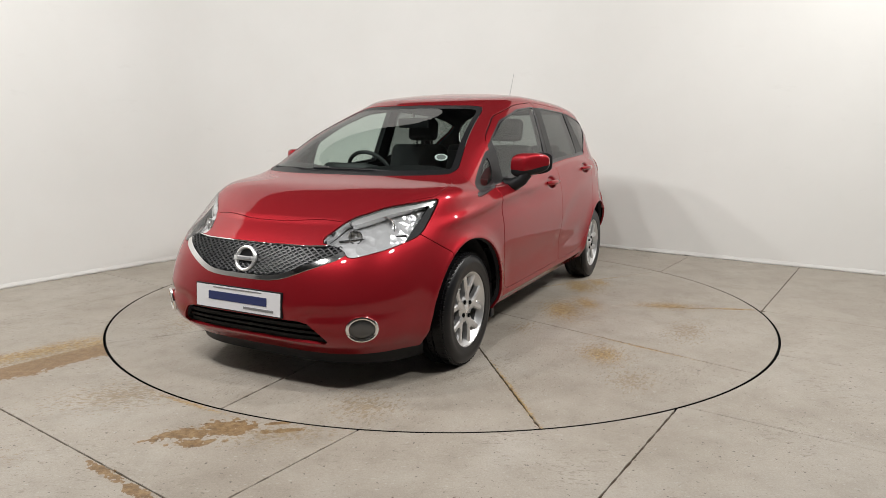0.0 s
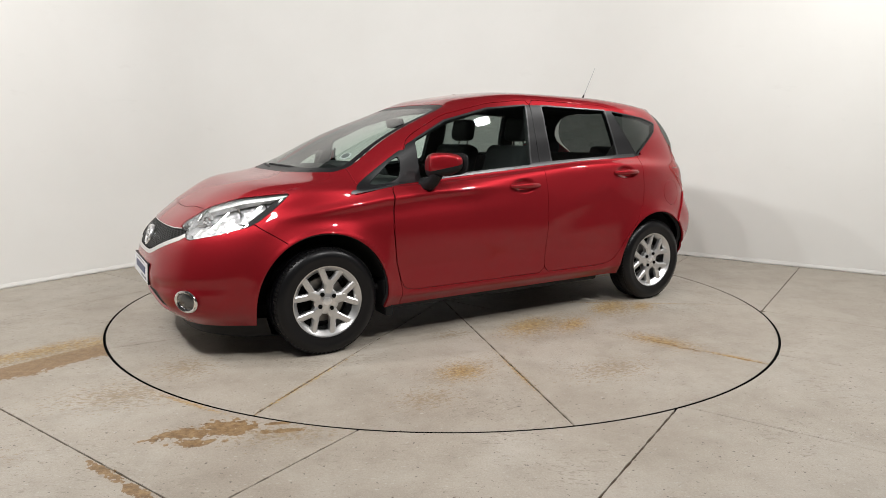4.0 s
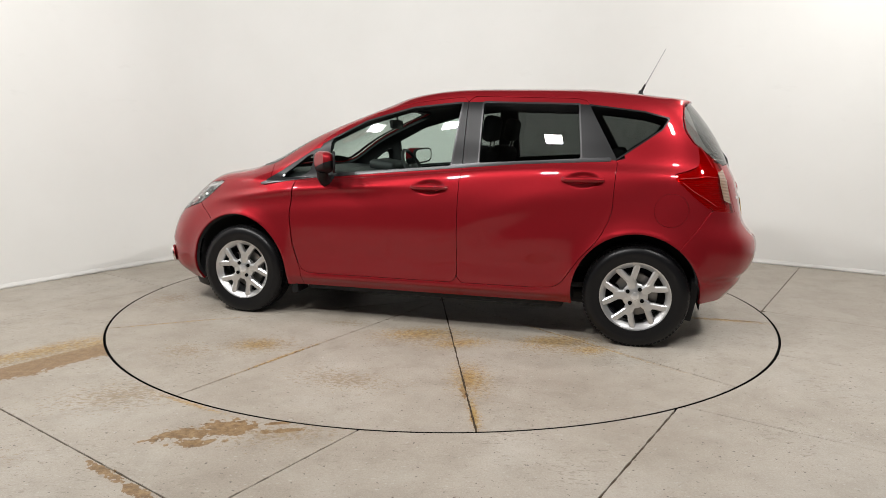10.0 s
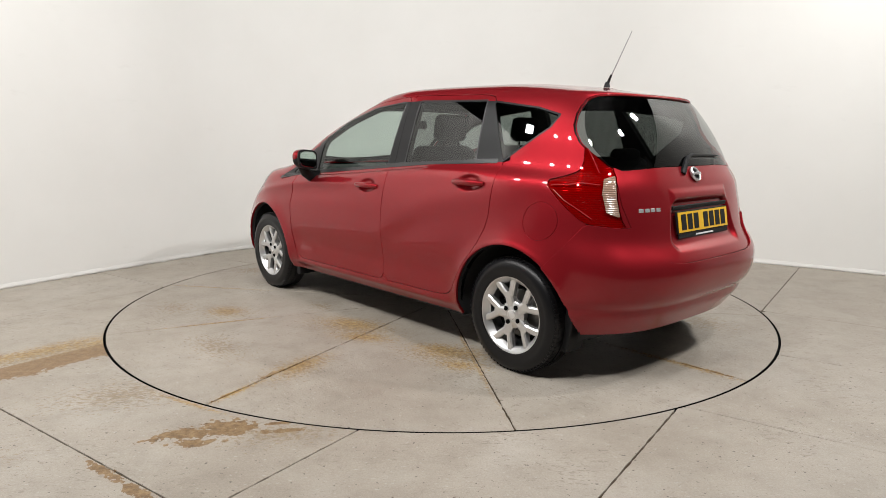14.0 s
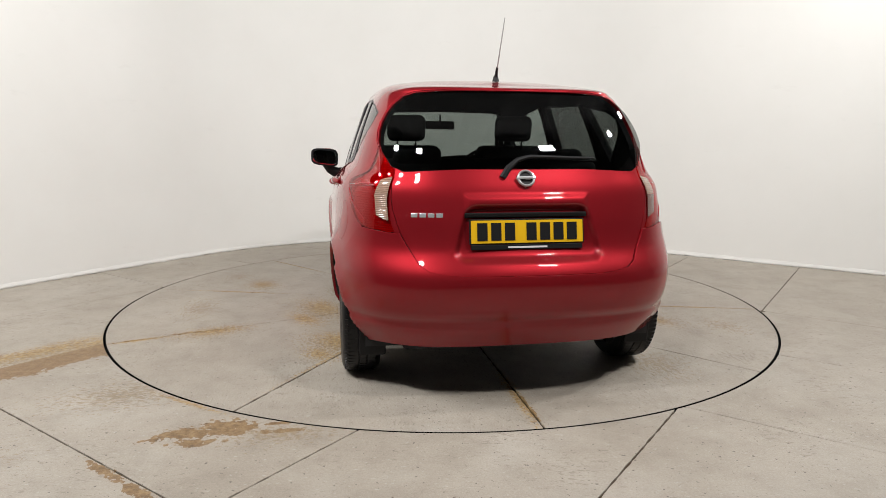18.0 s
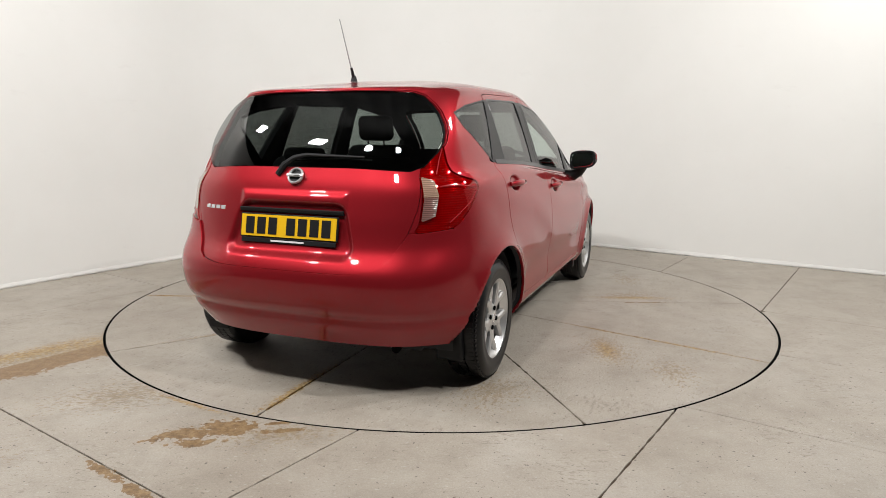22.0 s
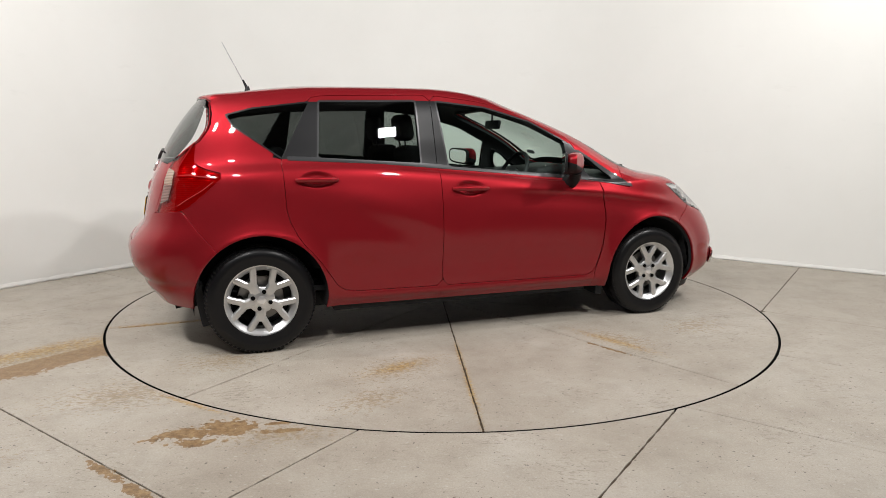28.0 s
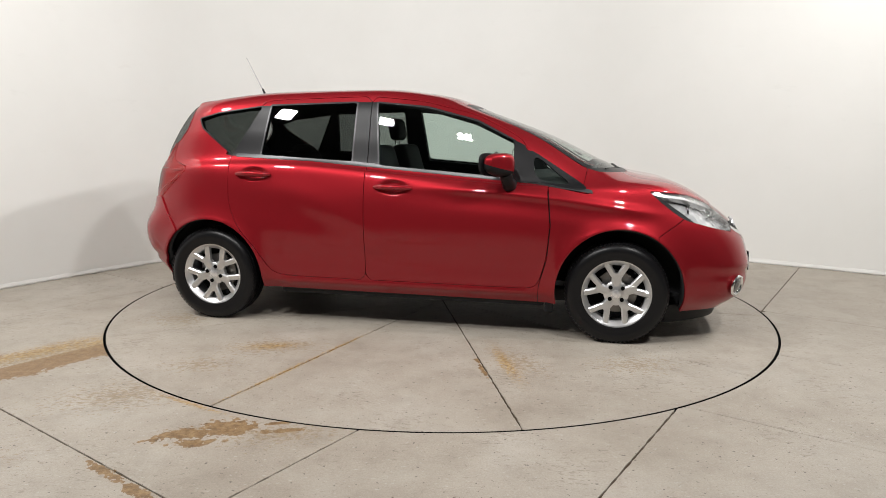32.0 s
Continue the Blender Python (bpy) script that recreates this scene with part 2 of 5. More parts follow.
M_MESH = material("grille_mesh", (0.006, 0.0065, 0.008), 0.32, Specular_IOR_Level=0.3)
M_FOG = material("smoky_lens", (0.05, 0.05, 0.05), 0.08, 0.0, 1.0)
M_WHITE = material("white_plastic", (0.72, 0.72, 0.74), 0.35)
M_NAVY = material("navy_print", (0.02, 0.03, 0.11), 0.4)
M_YELLOW = material("yellow_plate", (0.80, 0.47, 0.01), 0.35)
M_MAST = material("aerial_mast", (0.35, 0.35, 0.35), 0.4)
M_MIRROR = material("mirror_glass", (0.9, 0.9, 0.9), 0.02, 1.0)
M_BRAKE = material("brake_iron", (0.25, 0.24, 0.23), 0.4, 0.9)
M_CLOTH = material("dark_cloth", (0.03, 0.03, 0.033), 0.85)
M_DASH = material("dash_plastic", (0.035, 0.035, 0.037), 0.6)
# ---------------------------------------------------------------- helpers for meshes
def solid(name, verts, faces, mat, parent=None, label="", smooth=False, kind=""):
    me = bpy.data.meshes.new(name)
    me.from_pydata([tuple(v) for v in verts], [], [tuple(f) for f in faces])
    me.validate()
    me.update()
    if smooth:
        me.polygons.foreach_set("use_smooth", [True] * len(me.polygons))
    me.materials.append(mat)
    ob = new(name, me)
    if parent:
        ob.parent = parent
    return tagged(ob, label, kind=kind)


def part(name, bm, mat, parent, label="", smooth=False):
    me = bpy.data.meshes.new(name)
    bmesh.ops.recalc_face_normals(bm, faces=bm.faces)
    bm.to_mesh(me)
    bm.free()
    if smooth:
        me.polygons.foreach_set("use_smooth", [True] * len(me.polygons))
        me.set_sharp_from_angle(angle=radians(35))
    me.materials.append(mat)
    ob = new(name, me)
    if parent:
        ob.parent = parent
    return tagged(ob, label)


def box(bm, size, at=(0, 0, 0), turn=(0, 0, 0), bevel=0.0, segments=2):
    made = bmesh.ops.create_cube(bm, size=1.0)["verts"]
    m = pose(*at, *turn) @ Matrix.Diagonal((*size, 1))
    bmesh.ops.transform(bm, matrix=m, verts=made)
    if bevel:
        edges = list({e for v in made for e in v.link_edges})
        bmesh.ops.bevel(bm, geom=edges, offset=bevel, segments=segments, affect="EDGES", profile=0.5)
    return bm


def rod(bm, radius, depth, at=(0, 0, 0), turn=(0, 0, 0), sides=24, radius2=None):
    made = bmesh.ops.create_cone(bm, cap_ends=True, segments=sides, radius1=radius,
                                 radius2=radius if radius2 is None else radius2, depth=depth)["verts"]
    bmesh.ops.transform(bm, matrix=pose(*at, *turn), verts=made)
    return bm


def lathe(bm, profile, sides=64, axis="Y"):
    """Turns (radius, offset) pairs about the axis into a closed skin."""
    rings = []
    for i in range(sides):
        a = 2 * math.pi * i / sides
        c, s = math.cos(a), math.sin(a)
        rings.append([bm.verts.new((r * c, h, r * s) if axis == "Y" else (r * c, r * s, h)) for r, h in profile])
    for i in range(sides):
        p, q = rings[i], rings[(i + 1) % sides]
        for j in range(len(profile) - 1):
            bm.faces.new((p[j], p[j + 1], q[j + 1], q[j]))
    return bm


# ---------------------------------------------------------------- the room
R_DISC = 2.2757
R_WALL = 3.06
WALL_H = 3.7


def wall_line():
    """Plan of the studio wall: two straight runs joined by an arc about the turntable."""
    a0, a1 = radians(147.0), radians(55.5)
    pts = []
    t = Vector((math.cos(a0), math.sin(a0)))
    start = t * R_WALL
    way = Vector((t.y, -t.x))  # from the arc's start forwards along the wall
    pts.append(start - way * 6.6)
    pts.append(start - way * 1.0)
    for i in range(41):
        a = a0 + (a1 - a0) * i / 40
        pts.append(Vector((math.cos(a), math.sin(a))) * R_WALL)
    t = Vector((math.cos(a1), math.sin(a1)))
    way = Vector((t.y, -t.x))
    pts.append(t * R_WALL + way * 1.0)
    pts.append(t * R_WALL + way * 6.6)
    return pts


def offset_line(pts, d):
    out = []
    for i, p in enumerate(pts):
        a, b = pts[max(i - 1, 0)], pts[min(i + 1, len(pts) - 1)]
        w = (b - a).normalized()
        out.append(p + Vector((-w.y, w.x)) * d)
    return out


def strip(name, inner, outer, z0, z1, mat, label="", smooth=True):
    n = len(inner)
    v = [(*p, z0) for p in inner] + [(*p, z1) for p in inner] + [(*p, z0) for p in outer] + [(*p, z1) for p in outer]
    f = []
    for i in range(n - 1):
        f += [(i, i + 1, n + i + 1, n + i), (2 * n + i + 1, 2 * n + i, 3 * n + i, 3 * n + i + 1),
              (n + i, n + i + 1, 3 * n + i + 1, 3 * n + i), (i + 1, i, 2 * n + i, 2 * n + i + 1)]
    f += [(0, n, 3 * n, 2 * n), (n - 1, 3 * n - 1, 4 * n - 1, 2 * n - 1)]
    ob = solid(name, v, f, mat, label=label, kind="structure")
    me = ob.data
    me.polygons.foreach_set("use_smooth", [True] * len(me.polygons))
    me.set_sharp_from_angle(angle=radians(30))
    return ob


LINE = wall_line()
strip("wall_back", LINE, offset_line(LINE, 0.12), -0.02, WALL_H, M_WALL, "white painted curved studio wall with scuffed foot")


def skirting():
    """A rumpled strip of cover stuck along the wall's foot."""
    pts = []
    for a, b in zip(LINE, LINE[1:]):
        n = max(1, int((b - a).length / 0.03))
        pts += [a.lerp(b, i / n) for i in range(n)]
    back = offset_line(pts, -0.002)
    v, f = [], []
    for i, (p, q) in enumerate(zip(pts, back)):
        w = noise.noise((p.x * 5, p.y * 5, 1.0)) + 0.7 * noise.noise((p.x * 19, p.y * 19, 4.0))
        u = noise.noise((p.x * 9, p.y * 9, 8.0)) + 0.5 * noise.noise((p.x * 31, p.y * 31, 2.0))
        side = (q - p).normalized()
        lift = 0.001 + 0.006 * max(u, 0)
        for out, z in ((0.001, 0.040 + 0.012 * w), (0.003 + 0.002 * u, 0.034 + 0.010 * w), (0.004 + 0.004 * u, 0.018), (0.010 + 0.010 * w, lift), (0.002, lift)):
            v.append((*(p + side * out), z))
    m = 5
    for i in range(len(pts) - 1):
        for k in range(m - 1):
            f.append((i * m + k, i * m + k + 1, (i + 1) * m + k + 1, (i + 1) * m + k))
    return solid("baseboard", v, f, M_WALL, label="white rumpled skirting strip along the wall", smooth=True, kind="structure")


skirting()

# pit under the turntable
bm = bmesh.new()
rod(bm, R_DISC + 0.05, 0.04, (0, 0, -0.13), sides=96)
tagged(part("turntable_pit", bm, M_GAP_AND_STEEL, None, "black steel pit under the turntable"), kind="structure")

# room behind the camera
def plain_wall(name, a, b, h):
    a, b = Vector(a), Vector(b)
    line = [a, b]
    return strip(name, line, offset_line(line, 0.12), 0.0, h, M_HALL, "dark painted hall wall", False)


L0, L1 = LINE[0], LINE[-1]
plain_wall("wall_front", (L1.x, -9.5), (L0.x, -9.5), CEILING_Z)
plain_wall("wall_west", (L0.x, -9.5), (L0.x, L0.y), CEILING_Z)
plain_wall("wall_east", (L1.x, L1.y), (L1.x, -9.5), CEILING_Z)


def ceiling():
    v, f = [], []
    n = 90
    x0, x1 = -9.0, 9.0
    for i in range(n + 1):
        x = x0 + (x1 - x0) * i / n
        z = CEILING_Z + (0.05 if i % 3 else 0.0)
        v += [(x, -10.0, z), (x, 6.0, z)]
    for i in range(n):
        f.append((2 * i, 2 * i + 1, 2 * i + 3, 2 * i + 2))
    b = len(v)
    v += [(x0, -10, CEILING_Z + 0.2), (x1, -10, CEILING_Z + 0.2), (x1, 6, CEILING_Z + 0.2), (x0, 6, CEILING_Z + 0.2)]
    f.append((b, b + 1, b + 2, b + 3))
    return solid("ceiling", v, f, M_CEIL, label="dark corrugated ceiling", kind="structure")


ceiling()

# ---------------------------------------------------------------- the turntable
turntable = new("turntable")
tagged(turntable, "round grey concrete turntable plate set in the floor", "turntable")
JOINTS = [1, 37.3, 73, 110, 146, 181, 217.5, 254, 290, 326.3]


bm = bmesh.new()
rod(bm, R_DISC - 0.012, 0.04, (0, 0, -0.027), sides=128)
part("base_plate", bm, M_CRACK, turntable, "dirt-filled joints between the slabs")
# black ring on the plate's side, widens the gap's shade by colour
bm = bmesh.new()
lathe(bm, [(R_DISC - 0.008, -0.003), (R_DISC + 0.001, -0.003), (R_DISC + 0.001, -0.06), (R_DISC - 0.008, -0.06), (R_DISC - 0.008, -0.003)], 160, "Z")
part("gap_shade_rim", bm, M_GAP_AND_STEEL, turntable, "black ring standing in for the shade in the gap")
# ---------------------------------------------------------------- the car's skin
# Each ring is a closed outline seen from above, at rising height:
# (nose x, tail x, half width, nose exponents p q, tail exponents p q, heights (x, z) from tail to nose)
RINGS = [
    (2.00, -1.85, 0.780, 5.5, 4.0, 9.0, 3.2, ((-1.9, 0.27), (-1.3, 0.26), (-0.9, 0.235), (0.8, 0.225), (1.6, 0.20), (2.1, 0.19))),
    (2.10, -1.93, 0.824, 5.5, 3.9, 9.0, 3.2, ((-1.9, 0.38), (-1.3, 0.34), (-0.9, 0.31), (0.8, 0.30), (1.6, 0.29), (2.1, 0.28))),
    (2.14, -1.99, 0.846, 5.5, 3.5, 9.0, 3.1, ((-1.9, 0.50), (-0.9, 0.50), (0.8, 0.48), (2.1, 0.41))),
    (2.13, -1.995, 0.850, 5.5, 3.2, 9.0, 3.0, ((-1.9, 0.60), (-0.9, 0.67), (0.8, 0.66), (2.1, 0.51))),
    (2.09, -1.925, 0.841, 5.0, 3.0, 9.5, 2.9, ((-1.9, 0.72), (-0.9, 0.82), (0.8, 0.79), (1.6, 0.70), (2.1, 0.62))),
    (1.99, -1.885, 0.818, 5.0, 2.9, 10.0, 3.2, ((-1.9, 0.86), (-0.9, 0.93), (0.8, 0.88), (1.5, 0.81), (2.0, 0.725))),
    (1.68, -1.85, 0.790, 6.5, 4.6, 10.0, 3.6, ((-1.8, 0.97), (-0.9, 1.02), (0.8, 0.92), (1.2, 0.912), (1.68, 0.920))),
    (1.34, -1.81, 0.748, 8.0, 4.2, 9.0, 3.9, ((-1.75, 1.05), (-0.9, 1.07), (0.0, 1.00), (0.8, 0.95), (1.10, 0.985), (1.34, 1.00))),
    (0.87, -1.71, 0.682, 7.0, 4.5, 9.0, 4.8, ((-1.7, 1.23), (-0.9, 1.25), (0.0, 1.21), (0.84, 1.225))),
    (0.38, -1.58, 0.605, 6.5, 4.3, 8.0, 4.8, ((-1.6, 1.40), (-0.9, 1.425), (0.0, 1.42), (0.4, 1.41))),
    (0.27, -1.545, 0.555, 5.5, 4.0, 7.0, 4.5, ((-1.55, 1.43), (-0.9, 1.475), (-0.2, 1.488), (0.3, 1.455))),
    (0.12, -1.42, 0.340, 4.5, 3.5, 6.0, 4.0, ((-1.45, 1.455), (-0.9, 1.512), (-0.2, 1.52), (0.15, 1.49))),
    (-0.02, -1.30, 0.0, 4.5, 4.0, 6.0, 4.0, ((-1.4, 1.475), (-0.9, 1.523), (-0.2, 1.532), (0.0, 1.515))),
]
FRONT_N, SIDE_N, REAR_N = 60, 200, 110
SUBDIV = [6, 8, 8, 16, 18, 18, 18, 16, 16, 6, 12, 14]


def smooth_curve(xs, ys, x):
    """Cubic Hermite curve through (xs, ys), kept from overshooting."""
    xs, ys = np.array(xs, float), np.array(ys, float)
    h = np.diff(xs)
    s = np.diff(ys) / h
    m = np.zeros_like(ys)
    m[0], m[-1] = s[0], s[-1]
    for i in range(1, len(ys) - 1):
        m[i] = 0.0 if s[i - 1] * s[i] <= 0 else 2 * s[i - 1] * s[i] / (s[i - 1] + s[i])
    x = np.clip(x, xs[0], xs[-1])
    i = np.clip(np.searchsorted(xs, x) - 1, 0, len(h) - 1)
    t = (x - xs[i]) / h[i]
    return ((2 * t**3 - 3 * t**2 + 1) * ys[i] + (t**3 - 2 * t**2 + t) * h[i] * m[i]
            + (-2 * t**3 + 3 * t**2) * ys[i + 1] + (t**3 - t**2) * h[i] * m[i + 1])


def ring_points(nose, tail, half, p0, q0, p1, q1, heights):
    mid = 0.5 * (nose + tail)
    w = max(half, 1e-4)
    a = np.linspace(0, math.pi / 2, 1500)
    def arm(length, p, q):
        x = mid + length * np.cos(a) ** (2 / p)
        y = w * np.sin(a) ** (2 / q)
        return x, y
    xf, yf = arm(nose - mid, p0, q0)
    xr, yr = arm(tail - mid, p1, q1)
    def resample(x, y, n_end, n_side):
        s = np.concatenate([[0], np.cumsum(np.hypot(np.diff(x), np.diff(y)))])
        ref = w * 0.86
        k = int(np.argmin(np.abs(y - ref)))
        t = np.concatenate([np.linspace(0, s[k], n_end, endpoint=False), np.linspace(s[k], s[-1], n_side)])
        return np.interp(t, s, x), np.interp(t, s, y)
    ax, ay = resample(xf, yf, FRONT_N, SIDE_N // 2)
    bx, by = resample(xr, yr, REAR_N, SIDE_N // 2)
    x = np.concatenate([ax, bx[::-1][1:]])
    y = np.concatenate([ay, by[::-1][1:]]) * (half / w if half else 0)
    z = smooth_curve([h[0] for h in heights], [h[1] for h in heights], x)
    return np.stack([x, y, z], 1)


def skin():
    """Grid of points (rows from sill to roof, columns from nose to tail) of the left half."""
    P = np.array([ring_points(*r) for r in RINGS])
    n = len(P)
    d = np.maximum(np.linalg.norm(np.diff(P, axis=0), axis=2), 1e-4) ** 0.6
    T = np.zeros_like(P)
    for k in range(n):
        if k == 0:
            T[k] = (P[1] - P[0]) / d[0][:, None]
        elif k == n - 1:
            T[k] = (P[k] - P[k - 1]) / d[k - 1][:, None]
        else:
            a, b = d[k - 1][:, None], d[k][:, None]
            T[k] = ((P[k + 1] - P[k]) / b * a + (P[k] - P[k - 1]) / a * b) / (a + b)
    rows, ids = [], []
    for k in range(n - 1):
        h = d[k][:, None]
        for t in np.linspace(0, 1, SUBDIV[k], endpoint=False):
            rows.append((2 * t**3 - 3 * t**2 + 1) * P[k] + (t**3 - 2 * t**2 + t) * h * T[k]
                        + (-2 * t**3 + 3 * t**2) * P[k + 1] + (t**3 - t**2) * h * T[k + 1])
            ids.append(k + t)
    rows.append(P[-1])
    ids.append(n - 1.0)
    G = np.array(rows)
    G[:, 0, 1] = 0.0
    G[:, -1, 1] = 0.0
    return G, np.array(ids)


def grid_normals(G):
    du = np.gradient(G, axis=1)
    # mirror across the middle plane so that the seam stays smooth
    du[:, 0] = (0, 1, 0)
    du[:, -1] = (0, -1, 0)
    dv = np.gradient(G, axis=0)
    N = np.cross(du, dv)
    L = np.linalg.norm(N, axis=2, keepdims=True)
    N = N / np.maximum(L, 1e-12)
    N[-1] = (0, 0, 1)
    N[:, 0, 1] = 0
    N[:, -1, 1] = 0
    return N / np.maximum(np.linalg.norm(N, axis=2, keepdims=True), 1e-9)


def soft(t):
    t = np.clip(t, 0, 1)
    return t * t * (3 - 2 * t)


def shaped(G):
    """Adds the flares, creases, cups and the plate's recess to the plain skin."""
    G = G.copy()
    x, y, z = G[..., 0].copy(), G[..., 1].copy(), G[..., 2].copy()
    sides = soft((y - 0.55) / 0.12)
    d = np.zeros_like(x)
    for cx, rad, high in ((1.314, 0.374, 0.388), (-1.293, 0.362, 0.372)):
        r = np.hypot(x - cx, (z - 0.303) * rad / high)
        d += 0.016 * np.exp(-((r - rad) / 0.055) ** 2) * (z > 0.12)
        d += 0.007 * np.exp(-((r - rad) / 0.016) ** 2) * (z > 0.12)
    # lower doors tuck in, sill stands out
    along = soft((x + 0.95) / 0.2) * soft((0.95 - x) / 0.2)
    d -= 0.014 * along * np.exp(-((z - 0.44) / 0.10) ** 2)
    d += 0.014 * along * np.exp(-((z - 0.288) / 0.020) ** 2)
    # shoulder crease sweeping down over the rear door
    zc = np.interp(x, [-1.5, -1.1, -0.7, -0.35, -0.1, 0.1], [0.985, 0.925, 0.85, 0.72, 0.56, 0.45])
    fade = soft((x + 1.5) / 0.2) * soft((0.05 - x) / 0.5)
    d += fade * (0.004 * np.exp(-((z - zc) / 0.08) ** 2) - 0.006 * np.exp(-((z - zc + 0.12) / 0.09) ** 2))
    # crease over the front wing
    zc = np.interp(x, [-0.1, 0.2, 0.6, 0.95, 1.2, 1.55], [0.905, 0.90, 0.885, 0.855, 0.82, 0.77])
    fade = soft((x + 0.10) / 0.6) * soft((1.6 - x) / 0.25)
    d += fade * (0.010 * np.exp(-((z - zc) / 0.026) ** 2) - 0.009 * np.exp(-((z - zc + 0.07) / 0.05) ** 2))
    # handle cups
    for hx, hz in ((-0.055, 0.902), (-0.978, 0.968)):
        e = np.hypot((x - hx) / 0.085, (z - hz) / 0.043)
        d -= 0.016 * soft((1.15 - e) / 0.6)
    G[..., 1] += d * sides
    # recess round the rear plate and the ledge over it
    back = x < -1.6
    a, b, round_r = np.abs(y) - 0.225 - 0.28 * np.clip(0.9 - z, 0, 0.3), np.abs(z - 0.79) - 0.065, 0.05
    q = np.hypot(np.maximum(a, 0), np.maximum(b, 0)) + np.minimum(np.maximum(a, b), 0) - round_r
    G[..., 0] += back * 0.022 * soft((0.016 - q) / 0.034)
    ledge = np.maximum(np.abs(y) - 0.27, np.abs(z - 0.925) - 0.018)
    G[..., 0] -= back * 0.010 * soft((0.025 - ledge) / 0.035)
    # rear bumper's lower crease and shelf
    rear_end = soft((-1.35 - x) / 0.2)
    G[..., 0] += rear_end * back * 0.016 * np.exp(-((z - 0.405) / 0.022) ** 2)
    # bonnet: raised middle
    hood = soft((x - 1.0) / 0.25) * (z > 0.8) * soft((2.0 - x) / 0.1)
    G[..., 2] += 0.008 * hood * soft((0.60 - y) / 0.35)
    # front bumper: crease at number plate height running to the fog lamps
    nose = soft((x - 1.6) / 0.3)
    G[..., 0] -= nose * 0.012 * np.exp(-((z - 0.385 - 0.05 * y) / 0.03) ** 2) * soft((y - 0.3) / 0.1)
    # spoiler lip over the tailgate
    lip = soft((-1.36 - x) / 0.10) * np.exp(-((z - 1.435) / 0.02) ** 2) * soft((0.56 - y) / 0.06)
    G[..., 0] -= 0.035 * lip
    return G


# ---------------------------------------------------------------- cutting the skin into panels
class Sheet:
    """A triangle sheet with normals."""
    def __init__(self, V, N, T):
        self.V, self.N, self.T = V, N, T


def clip(sheet, f):
    """The part of the sheet where the field f (one value a vertex) is positive."""
    V, N, T = sheet.V, sheet.N, sheet.T
    pos = f > 0
    c = pos[T].sum(1)
    keep = [T[c == 3]]
    newV, newN, count, made = [], [], len(V), {}
    cut = T[(c == 1) | (c == 2)]
    extra = []
    def cross(a, b):
        nonlocal count
        key = (a, b) if a < b else (b, a)
        if key not in made:
            t = f[a] / (f[a] - f[b])
            newV.append(V[a] + (V[b] - V[a]) * t)
            newN.append(N[a] + (N[b] - N[a]) * t)
            made[key] = count
            count += 1
        return made[key]
    for tri in cut.tolist():
        p = [pos[i] for i in tri]
        if sum(p) == 1:
            k = p.index(True)
            a, b, d = tri[k], tri[(k + 1) % 3], tri[(k + 2) % 3]
            extra.append((a, cross(a, b), cross(a, d)))
        else:
            k = p.index(False)
            a, b, d = tri[k], tri[(k + 1) % 3], tri[(k + 2) % 3]
            x, y = cross(a, b), cross(a, d)
            extra += [(x, b, d), (x, d, y)]
    if newV:
        V, N = np.vstack([V, newV]), np.vstack([N, newN])
    if extra:
        keep.append(np.array(extra))
    T = np.vstack(keep)
    used, inv = np.unique(T, return_inverse=True)
    return Sheet(V[used], N[used], inv.reshape(-1, 3))


def polygon_field(points, a, b, rounds=2):
    """Signed distance (positive inside) to a closed polygon in the plane of a and b, corners cut smooth."""
    P = np.array(points, float)
    for _ in range(rounds):
        Q = np.roll(P, -1, 0)
        L = np.linalg.norm(Q - P, axis=1, keepdims=True)
        r = np.minimum(0.22, 0.035 / np.maximum(L, 1e-6))
        P = np.stack([P + (Q - P) * r, Q + (P - Q) * r], 1).reshape(-1, 2)
    best = np.full(a.shape, 1e9)
    inside = np.zeros(a.shape, bool)
    for (x0, y0), (x1, y1) in zip(P, np.roll(P, -1, 0)):
        ex, ey = x1 - x0, y1 - y0
        L = max(ex * ex + ey * ey, 1e-12)
        t = np.clip(((a - x0) * ex + (b - y0) * ey) / L, 0, 1)
        best = np.minimum(best, np.hypot(a - x0 - t * ex, b - y0 - t * ey))
        cond = (y0 > b) != (y1 > b)
        with np.errstate(divide="ignore", invalid="ignore"):
            xi = ex * (b - y0) / (ey if abs(ey) > 1e-12 else 1e-12) + x0
        inside ^= cond & (a < xi)
    return np.where(inside, best, -best)


def side(points, rounds=2, facing=0.35):
    return lambda s: np.minimum(polygon_field(points, s.V[:, 0], s.V[:, 2], rounds), (s.N[:, 1] - facing) * 0.3)


def front(points, rounds=2, facing=0.12):
    return lambda s: np.minimum(polygon_field(points, s.V[:, 1], s.V[:, 2], rounds), (s.N[:, 0] - facing) * 0.3)


def rear(points, rounds=2, facing=0.12):
    return lambda s: np.minimum(polygon_field(points, s.V[:, 1], s.V[:, 2], rounds), (-s.N[:, 0] - facing) * 0.3)


def top(points, rounds=2, facing=0.12):
    return lambda s: np.minimum(polygon_field(points, s.V[:, 0], s.V[:, 1], rounds), (s.N[:, 2] - facing) * 0.3)


def both(f, g):
    return lambda s: np.minimum(f(s), g(s))


def either(f, g):
    return lambda s: np.maximum(f(s), g(s))


def take(rest, f, gap=0.0):
    """Splits rest into the panel inside f and what is left, with a gap between them."""
    return clip(rest, f(rest) - gap / 2), clip(rest, -f(rest) - gap / 2)


